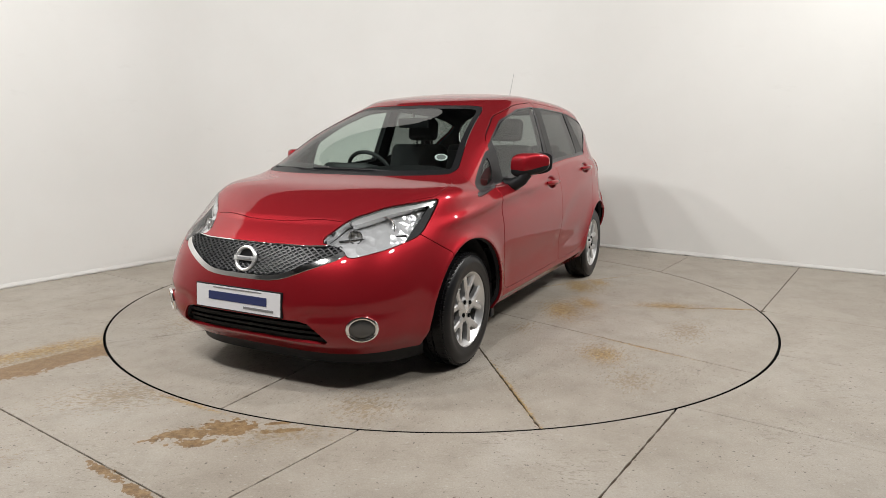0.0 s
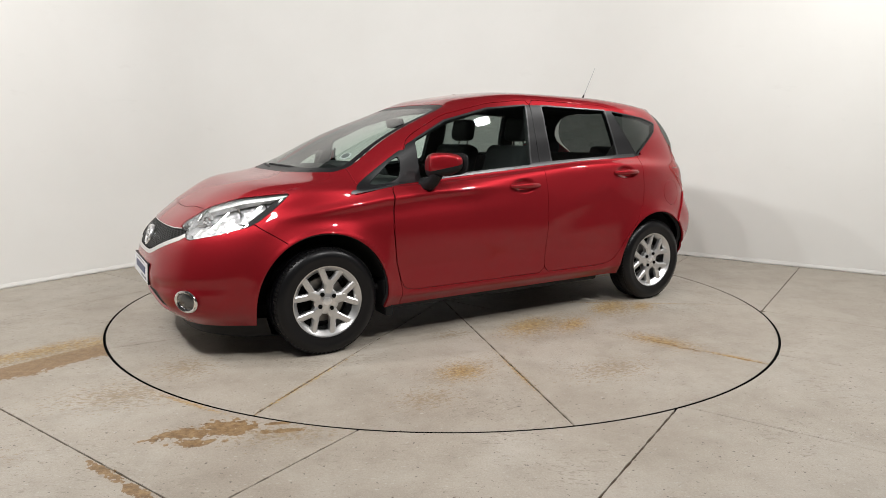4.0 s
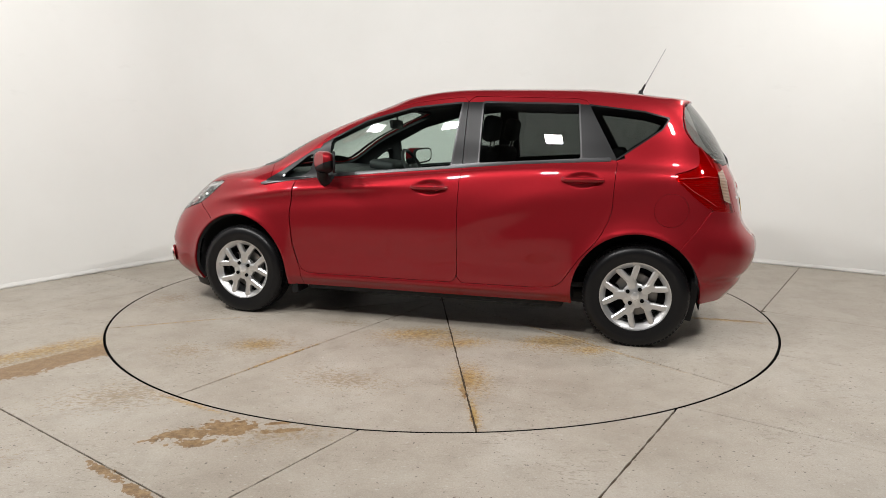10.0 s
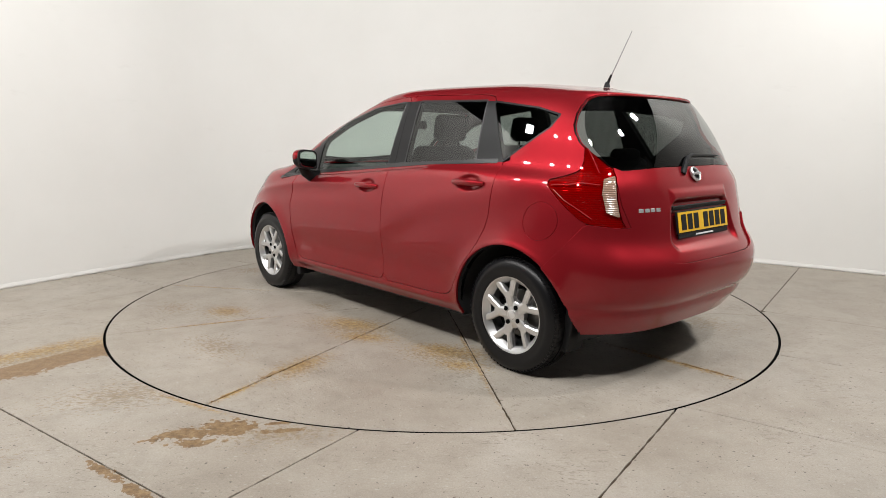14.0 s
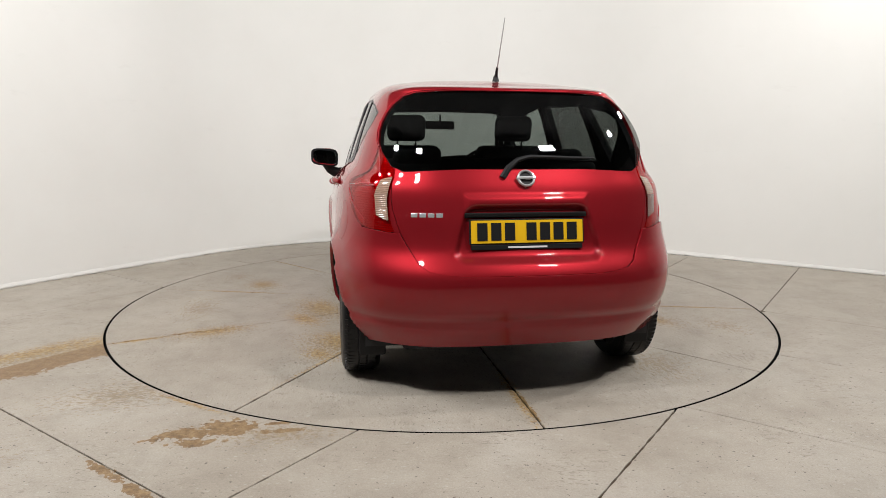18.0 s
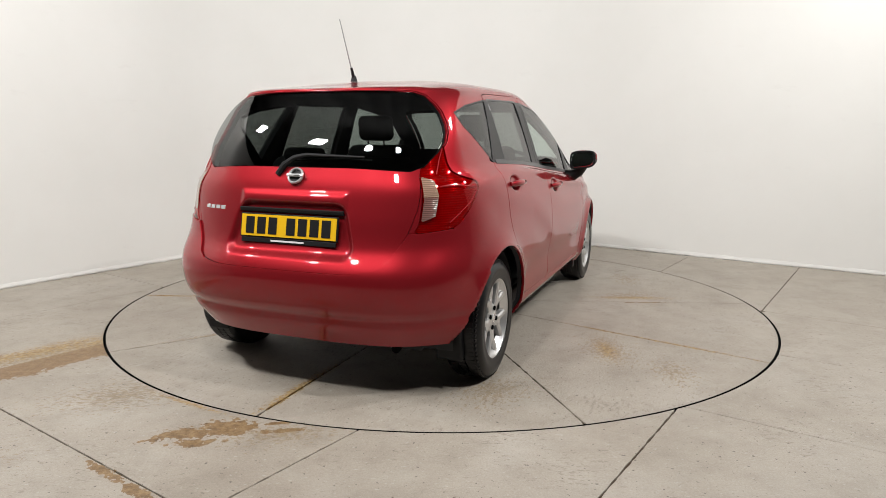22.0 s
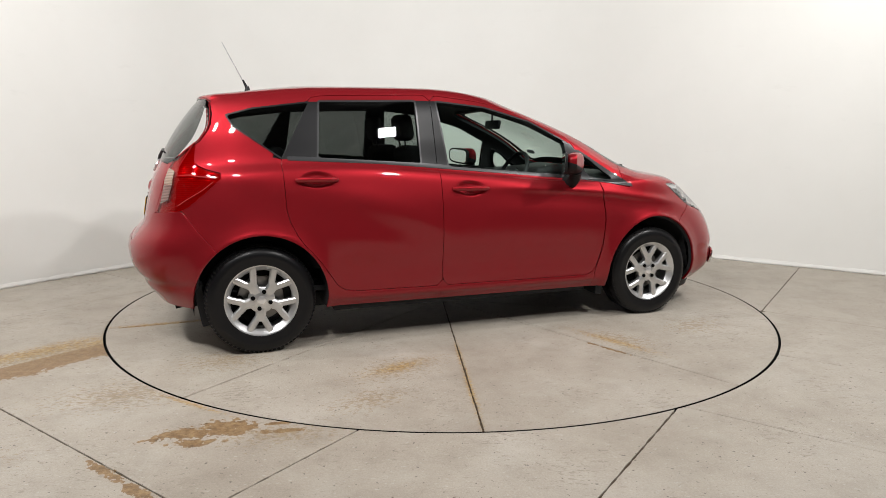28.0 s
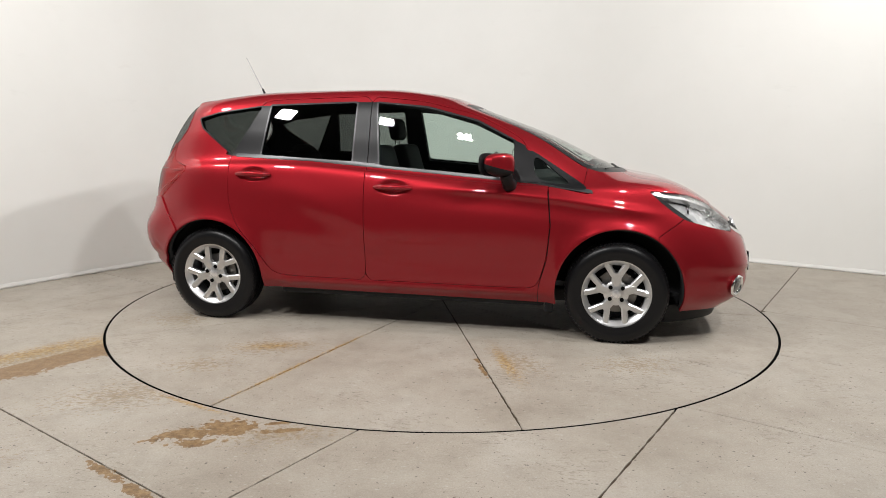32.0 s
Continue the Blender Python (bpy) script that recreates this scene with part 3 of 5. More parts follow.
def panel(name, sheet, mat, parent, label="", mirror=False, whole=False, rim=0.012, lift=0.0):
    """Links a sheet as one mesh with a turned-in rim. whole: both halves in one; mirror: the other side's copy."""
    V, N, T = sheet.V.copy(), sheet.N.copy(), sheet.T.copy()
    N /= np.maximum(np.linalg.norm(N, axis=1, keepdims=True), 1e-9)
    V = V + N * lift
    if whole:
        V2, N2 = V * (1, -1, 1), N * (1, -1, 1)
        n = len(V)
        idx = np.arange(n)
        seam = np.abs(V[:, 1]) < 1e-6
        other = np.where(seam, idx, idx + n)
        V, N, T = np.vstack([V, V2]), np.vstack([N, N2]), np.vstack([T, other[T[:, ::-1]]])
        used, inv = np.unique(T, return_inverse=True)
        V, N, T = V[used], N[used], inv.reshape(-1, 3)
    elif mirror:
        V, N, T = V * (1, -1, 1), N * (1, -1, 1), T[:, ::-1]
    if rim:
        E = np.vstack([T[:, [0, 1]], T[:, [1, 2]], T[:, [2, 0]]])
        key = np.sort(E, 1)
        _, first, cnt = np.unique(key, axis=0, return_index=True, return_counts=True)
        B = E[first[cnt == 1]]
        n = len(V)
        side_n = np.cross(V[B[:, 1]] - V[B[:, 0]], N[B[:, 0]])
        acc = np.zeros_like(V)
        np.add.at(acc, B[:, 0], side_n)
        np.add.at(acc, B[:, 1], side_n)
        ids = np.unique(B)
        pos = {int(i): k for k, i in enumerate(ids)}
        rn = acc[ids] / np.maximum(np.linalg.norm(acc[ids], axis=1, keepdims=True), 1e-9)
        m = len(ids)
        # a small rounded edge, then the turned-in rim
        turn = min(0.0026, rim * 0.22)
        ring = V[ids] + rn * turn * 0.6 - N[ids] * turn
        V = np.vstack([V, ring, ring, ring - N[ids] * rim])
        N = np.vstack([N, N[ids] * 0.45 + rn * 0.9, rn, rn])
        extra = []
        for a, b in B.tolist():
            i, j = pos[a], pos[b]
            extra += [(b, a, n + i), (b, n + i, n + j), (n + m + j, n + m + i, n + 2 * m + i), (n + m + j, n + 2 * m + i, n + 2 * m + j)]
        T = np.vstack([T, np.array(extra)])
    me = bpy.data.meshes.new(name)
    me.vertices.add(len(V))
    me.vertices.foreach_set("co", V.astype(np.float32).ravel())
    me.loops.add(len(T) * 3)
    me.loops.foreach_set("vertex_index", T.astype(np.int32).ravel())
    me.polygons.add(len(T))
    me.polygons.foreach_set("loop_start", np.arange(0, len(T) * 3, 3, dtype=np.int32))
    me.update(calc_edges=True)
    me.polygons.foreach_set("use_smooth", [True] * len(T))
    me.normals_split_custom_set_from_vertices(N.astype(np.float32).tolist())
    me.materials.append(mat)
    ob = new(name, me)
    ob.parent = parent
    return tagged(ob, label)


def pair(name, sheet, mat, parent, label="", **more):
    return [panel(name, sheet, mat, parent, label, mirror=m, **more) for m in (False, True)]


# ---------------------------------------------------------------- the car
CAR_X, CAR_Y = -0.0866, -0.0383   # middle of the wheelbase from the turntable's axle
car = new("car")
tagged(car, "glossy red five-door hatchback car parked on the turntable", "car")
shift = Matrix.Translation((CAR_X, CAR_Y, 0))


def car_sheet():
    G, ids = skin()
    G = shaped(G)
    N = grid_normals(G)
    r, c = G.shape[:2]
    i = np.arange(r * c).reshape(r, c)
    a, b, d, e = i[:-1, :-1].ravel(), i[:-1, 1:].ravel(), i[1:, 1:].ravel(), i[1:, :-1].ravel()
    T = np.vstack([np.stack([a, b, d], 1), np.stack([a, d, e], 1)])
    V, N = G.reshape(-1, 3), N.reshape(-1, 3)
    A = np.linalg.norm(np.cross(V[T[:, 1]] - V[T[:, 0]], V[T[:, 2]] - V[T[:, 0]]), axis=1)
    return Sheet(V, N, T[A > 1e-10])


# ---------------------------------------------------------------- slabs of the floor and of the turntable
def flat_sheet(radii, turns):
    V, T = [], []
    for r in radii:
        for i in range(turns):
            a = 2 * math.pi * i / turns
            V.append((r * math.cos(a), r * math.sin(a), 0.0))
    for k in range(len(radii) - 1):
        for i in range(turns):
            j = (i + 1) % turns
            a, b, c, d = k * turns + i, (k + 1) * turns + i, (k + 1) * turns + j, k * turns + j
            T += [(a, b, c), (a, c, d)]
    V = np.array(V)
    return Sheet(V, np.tile((0.0, 0.0, 1.0), (len(V), 1)), np.array(T))


def chips(s, seed, size=0.0060):
    """Uneven edges for the joints."""
    return np.array([noise.noise((x * 23 + seed, y * 23, 0)) + 0.6 * noise.noise((x * 61, y * 61 + seed, 3)) for x, y, _ in s.V]) * size


floor_base = bmesh.new()
lathe(floor_base, [(R_DISC + 0.022, -0.007), (13.0, -0.007), (13.0, -0.05), (R_DISC + 0.022, -0.05), (R_DISC + 0.022, -0.007)], 96, "Z")
floor = part("floor", floor_base, M_CRACK, None, "grey worn concrete floor slabs with dirty joints and rusty stains")
tagged(floor, kind="structure")
# matching black ring on the floor's side, gap shade put into colour
edge = bmesh.new()
lathe(edge, [(R_DISC + 0.006, -0.004), (R_DISC + 0.011, -0.004), (R_DISC + 0.011, -0.06), (R_DISC + 0.006, -0.06), (R_DISC + 0.006, -0.004)], 160, "Z")
part("gap_shade_ring", edge, M_GAP_AND_STEEL, floor, "black ring round the turntable, the gap's shade as colour")
ALONG, ACROSS = (math.cos(radians(55)), math.sin(radians(55))), (math.sin(radians(55)), -math.cos(radians(55)))
A_LINES, B_LINES = [-30, -2.82, -1.0, 0.07, 1.07, 30], [-30, -2.05, 1.01, 2.03, 30]
sheet = flat_sheet(list(np.arange(R_DISC + 0.0105, 3.5, 0.03)) + [3.7, 4.2, 5.5, 8.0, 12.5], 420)
wob = chips(sheet, 1.0)
for a0, a1 in zip(A_LINES, A_LINES[1:]):
    for b0, b1 in zip(B_LINES, B_LINES[1:]):
        a = sheet.V[:, 0] * ALONG[0] + sheet.V[:, 1] * ALONG[1]
        b = sheet.V[:, 0] * ACROSS[0] + sheet.V[:, 1] * ACROSS[1]
        f = np.minimum(np.minimum(a - a0, a1 - a), np.minimum(b - b0, b1 - b)) - 0.0052 - wob * 0.7
        if (f > 0).sum() > 20:
            panel("slab", clip(sheet, f), M_FLOOR, floor, rim=0.014)
sheet = flat_sheet([0.02] + list(np.arange(0.05, R_DISC - 0.02, 0.035)) + [R_DISC - 0.0075], 300)
wob = chips(sheet, 5.0)
ang = np.degrees(np.arctan2(sheet.V[:, 1], sheet.V[:, 0])) % 360
rad = np.hypot(sheet.V[:, 0], sheet.V[:, 1])
for i, a in enumerate(JOINTS):
    b = JOINTS[(i + 1) % len(JOINTS)]
    na, nb = (-math.sin(radians(a)), math.cos(radians(a))), (math.sin(radians(b)), -math.cos(radians(b)))
    f = np.minimum(sheet.V[:, 0] * na[0] + sheet.V[:, 1] * na[1], sheet.V[:, 0] * nb[0] + sheet.V[:, 1] * nb[1]) - 0.0060 - wob
    panel("slab", clip(sheet, f), M_DISC, turntable, rim=0.02)
SKIN = car_sheet()
FRONT_HUB, REAR_HUB, HUB_Z, HUB_Y = 1.30, -1.30, 0.303, 0.808


def skew_front(points, rounds=2):
    """Polygon on the front corner: across = y - x, and height."""
    def f(s):
        w = s.V[:, 1] - s.V[:, 0]
        return np.minimum(np.minimum(polygon_field(points, w, s.V[:, 2], rounds) * 0.75, (s.V[:, 0] - 1.30)), (s.N[:, 0] + 0.25))
    return f


def skew_rear(points, rounds=2):
    def f(s):
        w = s.V[:, 0] + s.V[:, 1]
        return np.minimum(np.minimum(polygon_field(points, w, s.V[:, 2], rounds) * 0.75, (-1.35 - s.V[:, 0])), (0.45 - s.N[:, 0]))
    return f


ARCHES = ((1.314, 0.374, 0.388), (-1.293, 0.362, 0.372))   # middle, half length, height over the hub


def arch(cx, rx, rz):
    return lambda s: np.minimum(rx - np.hypot(s.V[:, 0] - cx, (s.V[:, 2] - HUB_Z) * rx / rz), (s.V[:, 1] - 0.45))


def disc_on_side(cx, cz, r):
    return lambda s: np.minimum(r - np.hypot(s.V[:, 0] - cx, s.V[:, 2] - cz), s.V[:, 1] - 0.4)


# outlines, in the car's own metres
F_TRI = side([(1.125, 0.904), (0.80, 0.953), (0.735, 1.15)], 2, 0.2)
F_VENT = side([(1.030, 0.932), (0.93, 1.003), (0.835, 1.082), (0.785, 1.100), (0.795, 0.985), (0.86, 0.945)], 2, 0.2)
F_FRONT_GLASS = side([(0.672, 0.968), (0.670, 1.188), (0.434, 1.307), (0.116, 1.390), (-0.205, 1.42), (-0.165, 1.032)], 0)
F_REAR_GLASS = side([(-0.343, 1.421), (-0.923, 1.404), (-0.956, 1.088), (-0.345, 1.053)], 0)
F_QUARTER = side([(-0.985, 1.398), (-1.30, 1.355), (-1.435, 1.318), (-1.40, 1.26), (-1.156, 1.088)], 0)
F_A_TRIM = side([(0.83, 0.935), (0.735, 1.162), (0.66, 1.198), (0.60, 1.222), (0.60, 0.955)], 0)
F_B_TRIM = side([(-0.13, 1.412), (-0.20, 1.424), (-0.35, 1.425), (-0.41, 1.422), (-0.41, 1.048), (-0.11, 1.024)], 0)
F_C_TRIM = side([(-0.86, 1.408), (-0.985, 1.402), (-1.06, 1.392), (-1.21, 1.09), (-1.162, 1.080), (-0.88, 1.082)], 0)
F_BELT = side([(1.145, 0.888), (0.80, 0.937), (0.60, 0.953), (-0.20, 1.019), (-0.60, 1.052), (-1.128, 1.075),
               (-1.128, 1.096), (-0.60, 1.075), (-0.20, 1.042), (0.60, 0.976), (0.80, 0.958), (1.13, 0.909)], 0, 0.2)
F_SCREEN = front([(-0.2, 0.999), (0.3, 0.999), (0.55, 1.004), (0.648, 1.010), (0.605, 1.12), (0.557, 1.235), (0.47, 1.403), (0.40, 1.419), (-0.2, 1.43)], 1, 0.12)
F_RSCREEN = rear([(-0.2, 1.068), (0.30, 1.066), (0.578, 1.052), (0.6435, 1.165), (0.6315, 1.25), (0.581, 1.343), (0.497, 1.410), (0.30, 1.420), (-0.2, 1.424)], 1, 0.08)
F_TAILGATE = rear([(-0.2, 0.612), (0.36, 0.614), (0.479, 0.637), (0.53, 0.72), (0.568, 0.79), (0.605, 0.92), (0.59, 1.04), (0.648, 1.165), (0.636, 1.25), (0.585, 1.345), (0.50, 1.414), (0.3, 1.430), (-0.2, 1.437)], 1, 0.08)
F_HEAD = skew_front([(-1.63, 0.722), (-1.40, 0.823), (-1.135, 0.876), (-0.775, 0.904), (-0.752, 0.896), (-0.825, 0.830), (-0.945, 0.742), (-1.20, 0.692), (-1.47, 0.655), (-1.49, 0.700)], 1)
F_HEAD_DARK = skew_front([(-0.752, 0.896), (-0.825, 0.830), (-0.945, 0.742), (-1.06, 0.722), (-0.965, 0.785), (-0.885, 0.835), (-0.822, 0.880)], 0)
F_HEAD_BROW = skew_front([(-1.40, 0.800), (-1.40, 0.84), (-1.135, 0.89), (-0.775, 0.92), (-0.76, 0.885), (-1.10, 0.855)], 0)
F_TAIL = skew_rear([(-0.687, 1.003), (-0.86, 1.035), (-0.944, 1.062), (-0.965, 1.185), (-1.00, 1.190), (-1.08, 1.12), (-1.163, 1.052), (-1.165, 0.93), (-1.195, 0.83), (-1.235, 0.786), (-0.945, 0.806), (-0.80, 0.897)], 1)
F_TAIL_CLEAR = skew_rear([(-1.152, 1.030), (-1.075, 1.015), (-1.060, 0.95), (-1.09, 0.862), (-1.182, 0.838), (-1.155, 0.93)], 0)
F_GRILLE = front([(-0.2, 0.704), (0.35, 0.707), (0.505, 0.722), (0.500, 0.664), (0.235, 0.560), (0.15, 0.548), (-0.2, 0.545)], 1)
F_GRILLE_IN = front([(-0.2, 0.702), (0.35, 0.704), (0.478, 0.716), (0.474, 0.680), (0.224, 0.582), (0.142, 0.568), (-0.2, 0.565)], 1)
F_INTAKE = front([(-0.2, 0.378), (0.36, 0.378), (0.415, 0.330), (0.465, 0.262), (0.20, 0.262), (-0.2, 0.262)], 1)
F_HOOD = top([(1.898, -0.2), (1.897, 0.12), (1.845, 0.443), (1.80, 0.52), (1.47, 0.705), (1.215, 0.675), (1.20, 0.62), (1.30, 0.32), (1.355, 0.1), (1.357, -0.2)], 1, 0.25)
F_BUMPER = skew_front([(-0.70, 0.645), (-0.945, 0.745), (-1.2, 0.78), (-1.36, 0.83), (-1.62, 0.9), (-2.4, 0.9), (-2.6, 0.5), (-2.6, 0.0), (-0.5, 0.0)], 0)
F_WING = side([(0.882, 0.945), (0.906, 0.70), (0.89, 0.50), (0.845, 0.335), (0.835, 0.10), (2.0, 0.10), (2.0, 0.95), (1.45, 0.98), (1.22, 1.04), (1.11, 1.04), (1.085, 0.93), (1.12, 0.885), (0.885, 0.93)], 0, -0.2)
F_FRONT_DOOR = side([(0.876, 0.945), (0.902, 0.70), (0.886, 0.50), (0.842, 0.345), (0.79, 0.315), (-0.233, 0.318), (-0.245, 1.462), (0.10, 1.428), (0.434, 1.345), (0.665, 1.232), (0.735, 1.18), (0.806, 0.958)], 1)
F_REAR_DOOR = side([(-0.2332, 0.318), (-0.75, 0.322), (-0.86, 0.338), (-0.977, 0.518), (-1.08, 0.63), (-1.148, 0.769), (-1.158, 0.99), (-1.165, 1.085), (-0.985, 1.425), (-0.90, 1.442), (-0.2452, 1.462)], 1)
F_RBUMPER = lambda s: np.minimum(np.minimum(-1.50 - s.V[:, 0], np.interp(s.V[:, 0] + s.V[:, 1], [-1.6, -1.36, -1.235, -0.955, -0.76, -0.5], [0.80, 0.80, 0.788, 0.806, 0.650, 0.45]) - s.V[:, 2]), s.V[:, 2] - 0.05)

rest = SKIN
G = 0.0056
for a in ARCHES:
    _, rest = take(rest, arch(*a))
glass_front, rest = take(rest, F_FRONT_GLASS)
glass_rear, rest = take(rest, F_REAR_GLASS)
glass_quarter, rest = take(rest, F_QUARTER)
glass_tri, rest = take(rest, F_TRI)
glass_tri, trim_tri = take(glass_tri, F_VENT)
screen, rest = take(rest, F_SCREEN, 0.002)
rscreen, rest = take(rest, F_RSCREEN, 0.003)
head, rest = take(rest, F_HEAD, 0.004)
tail, rest = take(rest, F_TAIL, 0.0025)
grille_all, rest = take(rest, F_GRILLE, 0.002)
intake, rest = take(rest, F_INTAKE)
hood, rest = take(rest, F_HOOD, 0.0036)
tailgate, rest = take(rest, F_TAILGATE, 0.0050)
bumper, rest = take(rest, F_BUMPER, 0.0045)
rbumper, rest = take(rest, F_RBUMPER, 0.0045)
trim_a, rest = take(rest, F_A_TRIM)
grown = lambda f, d: (lambda s: f(s) + d)
seal_q, rest = take(rest, grown(F_QUARTER, 0.007))
seal_t, rest = take(rest, grown(F_TRI, 0.008))
belt, rest = take(rest, F_BELT)
door_f, rest = take(rest, F_FRONT_DOOR, G)
door_r, rest = take(rest, F_REAR_DOOR, G)
seal_f, door_f = take(door_f, grown(F_FRONT_GLASS, 0.008))
seal_r, door_r = take(door_r, grown(F_REAR_GLASS, 0.008))
trim_bf, door_f = take(door_f, F_B_TRIM)
trim_br, door_r = take(door_r, F_B_TRIM)
trim_c, door_r = take(door_r, F_C_TRIM)
trim_c2, rest = take(rest, F_C_TRIM)
wing, rest = take(rest, F_WING, G)
quarter = clip(rest, disc_on_side(-1.472, 0.808, 0.0965)(rest))
flap, rest = take(rest, disc_on_side(-1.472, 0.808, 0.093), 0.004)
_, rest = take(rest, F_B_TRIM)



def faired(s, axis, power, only=None, crown=0.0):
    """The same pane as a smooth low-order surface: one coordinate as a polynomial of the other two."""
    i = "xyz".index(axis)
    j, k = [q for q in range(3) if q != i]
    a0, b0 = s.V[:, j].mean() if axis == "y" else 0.0, s.V[:, k].mean()
    a, b = s.V[:, j] - a0, s.V[:, k] - b0
    terms = [(p, q) for p in range(power + 1) for q in range(power + 1 - p) if axis == "y" or p % 2 == 0]
    terms = only or terms
    M = np.stack([a**p * b**q for p, q in terms], 1)
    w, *_ = np.linalg.lstsq(M, s.V[:, i] - crown * a * a, rcond=None)
    V = s.V.copy()
    V[:, i] = M @ w + crown * a * a
    da = sum(c * p * a ** max(p - 1, 0) * b**q for c, (p, q) in zip(w, terms) if p)
    da = da + 2 * crown * a
    db = sum(c * q * a**p * b ** max(q - 1, 0) for c, (p, q) in zip(w, terms) if q)
    N = np.zeros_like(V)
    N[:, i], N[:, j], N[:, k] = 1, -da, -db
    N /= np.linalg.norm(N, axis=1, keepdims=True)
    N *= np.sign((N * s.N).sum(1, keepdims=True))
    return Sheet(V, N, s.T)


glass_front, glass_rear = faired(glass_front, "y", 2), faired(glass_rear, "y", 2)
glass_quarter, glass_tri = faired(glass_quarter, "y", 2), faired(glass_tri, "y", 2)
screen, rscreen = faired(screen, "x", 4), faired(rscreen, "x", 4, [(0, 0), (0, 1), (0, 2), (4, 0), (4, 1)], 0.07)


def domed(s, height, zc, half):
    """Adds a shallow crown across the pane's height."""
    u = (s.V[:, 2] - zc) / half
    s.V[:, 0] -= height * (1 - u * u)
    s.N[:, 2] -= np.abs(s.N[:, 0]) * -2 * height * u / half
    s.N /= np.linalg.norm(s.N, axis=1, keepdims=True)
    return s


screen, frit = take(screen, lambda s: F_SCREEN(s) - 0.026)
rscreen = domed(rscreen, 0.007, 1.245, 0.18)
panel("body_shell", rest, M_PAINT, car, whole=True)
panel("bonnet", hood, M_PAINT, car, whole=True)
bumper_f = panel("front_bumper", bumper, M_PAINT, car, whole=True)
bumper_r = panel("rear_bumper", rbumper, M_PAINT, car, whole=True, lift=0.011)
gate = panel("tailgate", tailgate, M_PAINT, car, whole=True)
pair("front_wing", wing, M_PAINT, car)
doors_f = pair("front_door", door_f, M_PAINT, car)
doors_r = pair("rear_door", door_r, M_PAINT, car)
pair("fuel_flap", flap, M_PAINT, car)[1].name = "quarter_cover"
bpy.data.objects.remove(bpy.data.objects["quarter_cover"])
panel("quarter_panel", quarter, M_PAINT, car, mirror=True, rim=0, lift=0.0003)
for k, sgn in enumerate((False, True)):
    panel("window", glass_front, M_GLASS, doors_f[k], "clear door glass", mirror=sgn, rim=0, lift=-0.004)
    panel("pillar_trim", trim_bf, M_SATIN, doors_f[k], "satin black pillar trim", mirror=sgn)
    panel("window", glass_rear, M_TINT, doors_r[k], "dark privacy glass", mirror=sgn, rim=0, lift=-0.004)
    panel("pillar_trim", trim_br, M_SATIN, doors_r[k], "satin black pillar trim", mirror=sgn)
    panel("pillar_trim", trim_c, M_SATIN, doors_r[k], "satin black pillar trim", mirror=sgn)
pair("window_seal", seal_q, M_SATIN, car, "black window seal", lift=0.001)
pair("window_seal", seal_t, M_SATIN, car, "black window seal", lift=0.001)
for k, sgn in enumerate((False, True)):
    panel("window_seal", seal_f, M_MOULD, doors_f[k], "black window seal", mirror=sgn, lift=0.001)
    panel("window_seal", seal_r, M_MOULD, doors_r[k], "black window seal", mirror=sgn, lift=0.001)
pair("quarter_window", glass_quarter, M_TINT, car, "dark privacy glass", rim=0, lift=-0.003)
pair("vent_window", glass_tri, M_GLASS, car, "clear triangular glass", rim=0, lift=-0.004)
pair("vent_frame", trim_tri, M_SATIN, car, "black frame of the vent window")
pair("pillar_trim", trim_a, M_SATIN, car, "satin black pillar trim")
pair("belt_moulding", belt, M_MOULD, car, "dark window moulding", lift=0.003)
shield = panel("windscreen", screen, M_SCREEN, car, "clear windscreen", whole=True, rim=0, lift=-0.002)
panel("screen_border", frit, M_SATIN, shield, "black printed windscreen border", whole=True, rim=0, lift=-0.002)
panel("tailgate_window", rscreen, M_TINT, gate, "dark tailgate glass", whole=True, rim=0, lift=0.0)

# dark inner skin behind the gaps
inner = SKIN
for f in (*[arch(*a) for a in ARCHES], F_FRONT_GLASS, F_REAR_GLASS, F_QUARTER, F_TRI, F_SCREEN, F_RSCREEN):
    keep = (lambda g: (lambda s: g(s) + 0.004))(f)
    _, inner = take(inner, keep)
for f in (F_HEAD, F_TAIL, F_GRILLE, F_INTAKE):
    _, inner = take(inner, f)
panel("inner_shell", inner, M_DARK, car, "dark inner trim", whole=True, rim=0.02, lift=-0.016)


def tube(bm, pts, r, sides=5):
    rings = []
    for i, p in enumerate(pts):
        d = (pts[min(i + 1, len(pts) - 1)] - pts[max(i - 1, 0)]).normalized()
        a = d.cross(Vector((0, 0, 1)))
        a = a.normalized() if a.length > 1e-4 else Vector((1, 0, 0))
        b = d.cross(a)
        rings.append([bm.verts.new(p + (a * math.cos(2 * math.pi * k / sides) + b * math.sin(2 * math.pi * k / sides)) * (r[i] if isinstance(r, list) else r)) for k in range(sides)])
    for p, q in zip(rings, rings[1:]):
        for k in range(sides):
            bm.faces.new((p[k], p[(k + 1) % sides], q[(k + 1) % sides], q[k]))
    bm.faces.new(rings[0])
    bm.faces.new(rings[-1][::-1])


# ---------------------------------------------------------------- lamps
def sub_sheet(s, f):
    return clip(s, f(s))


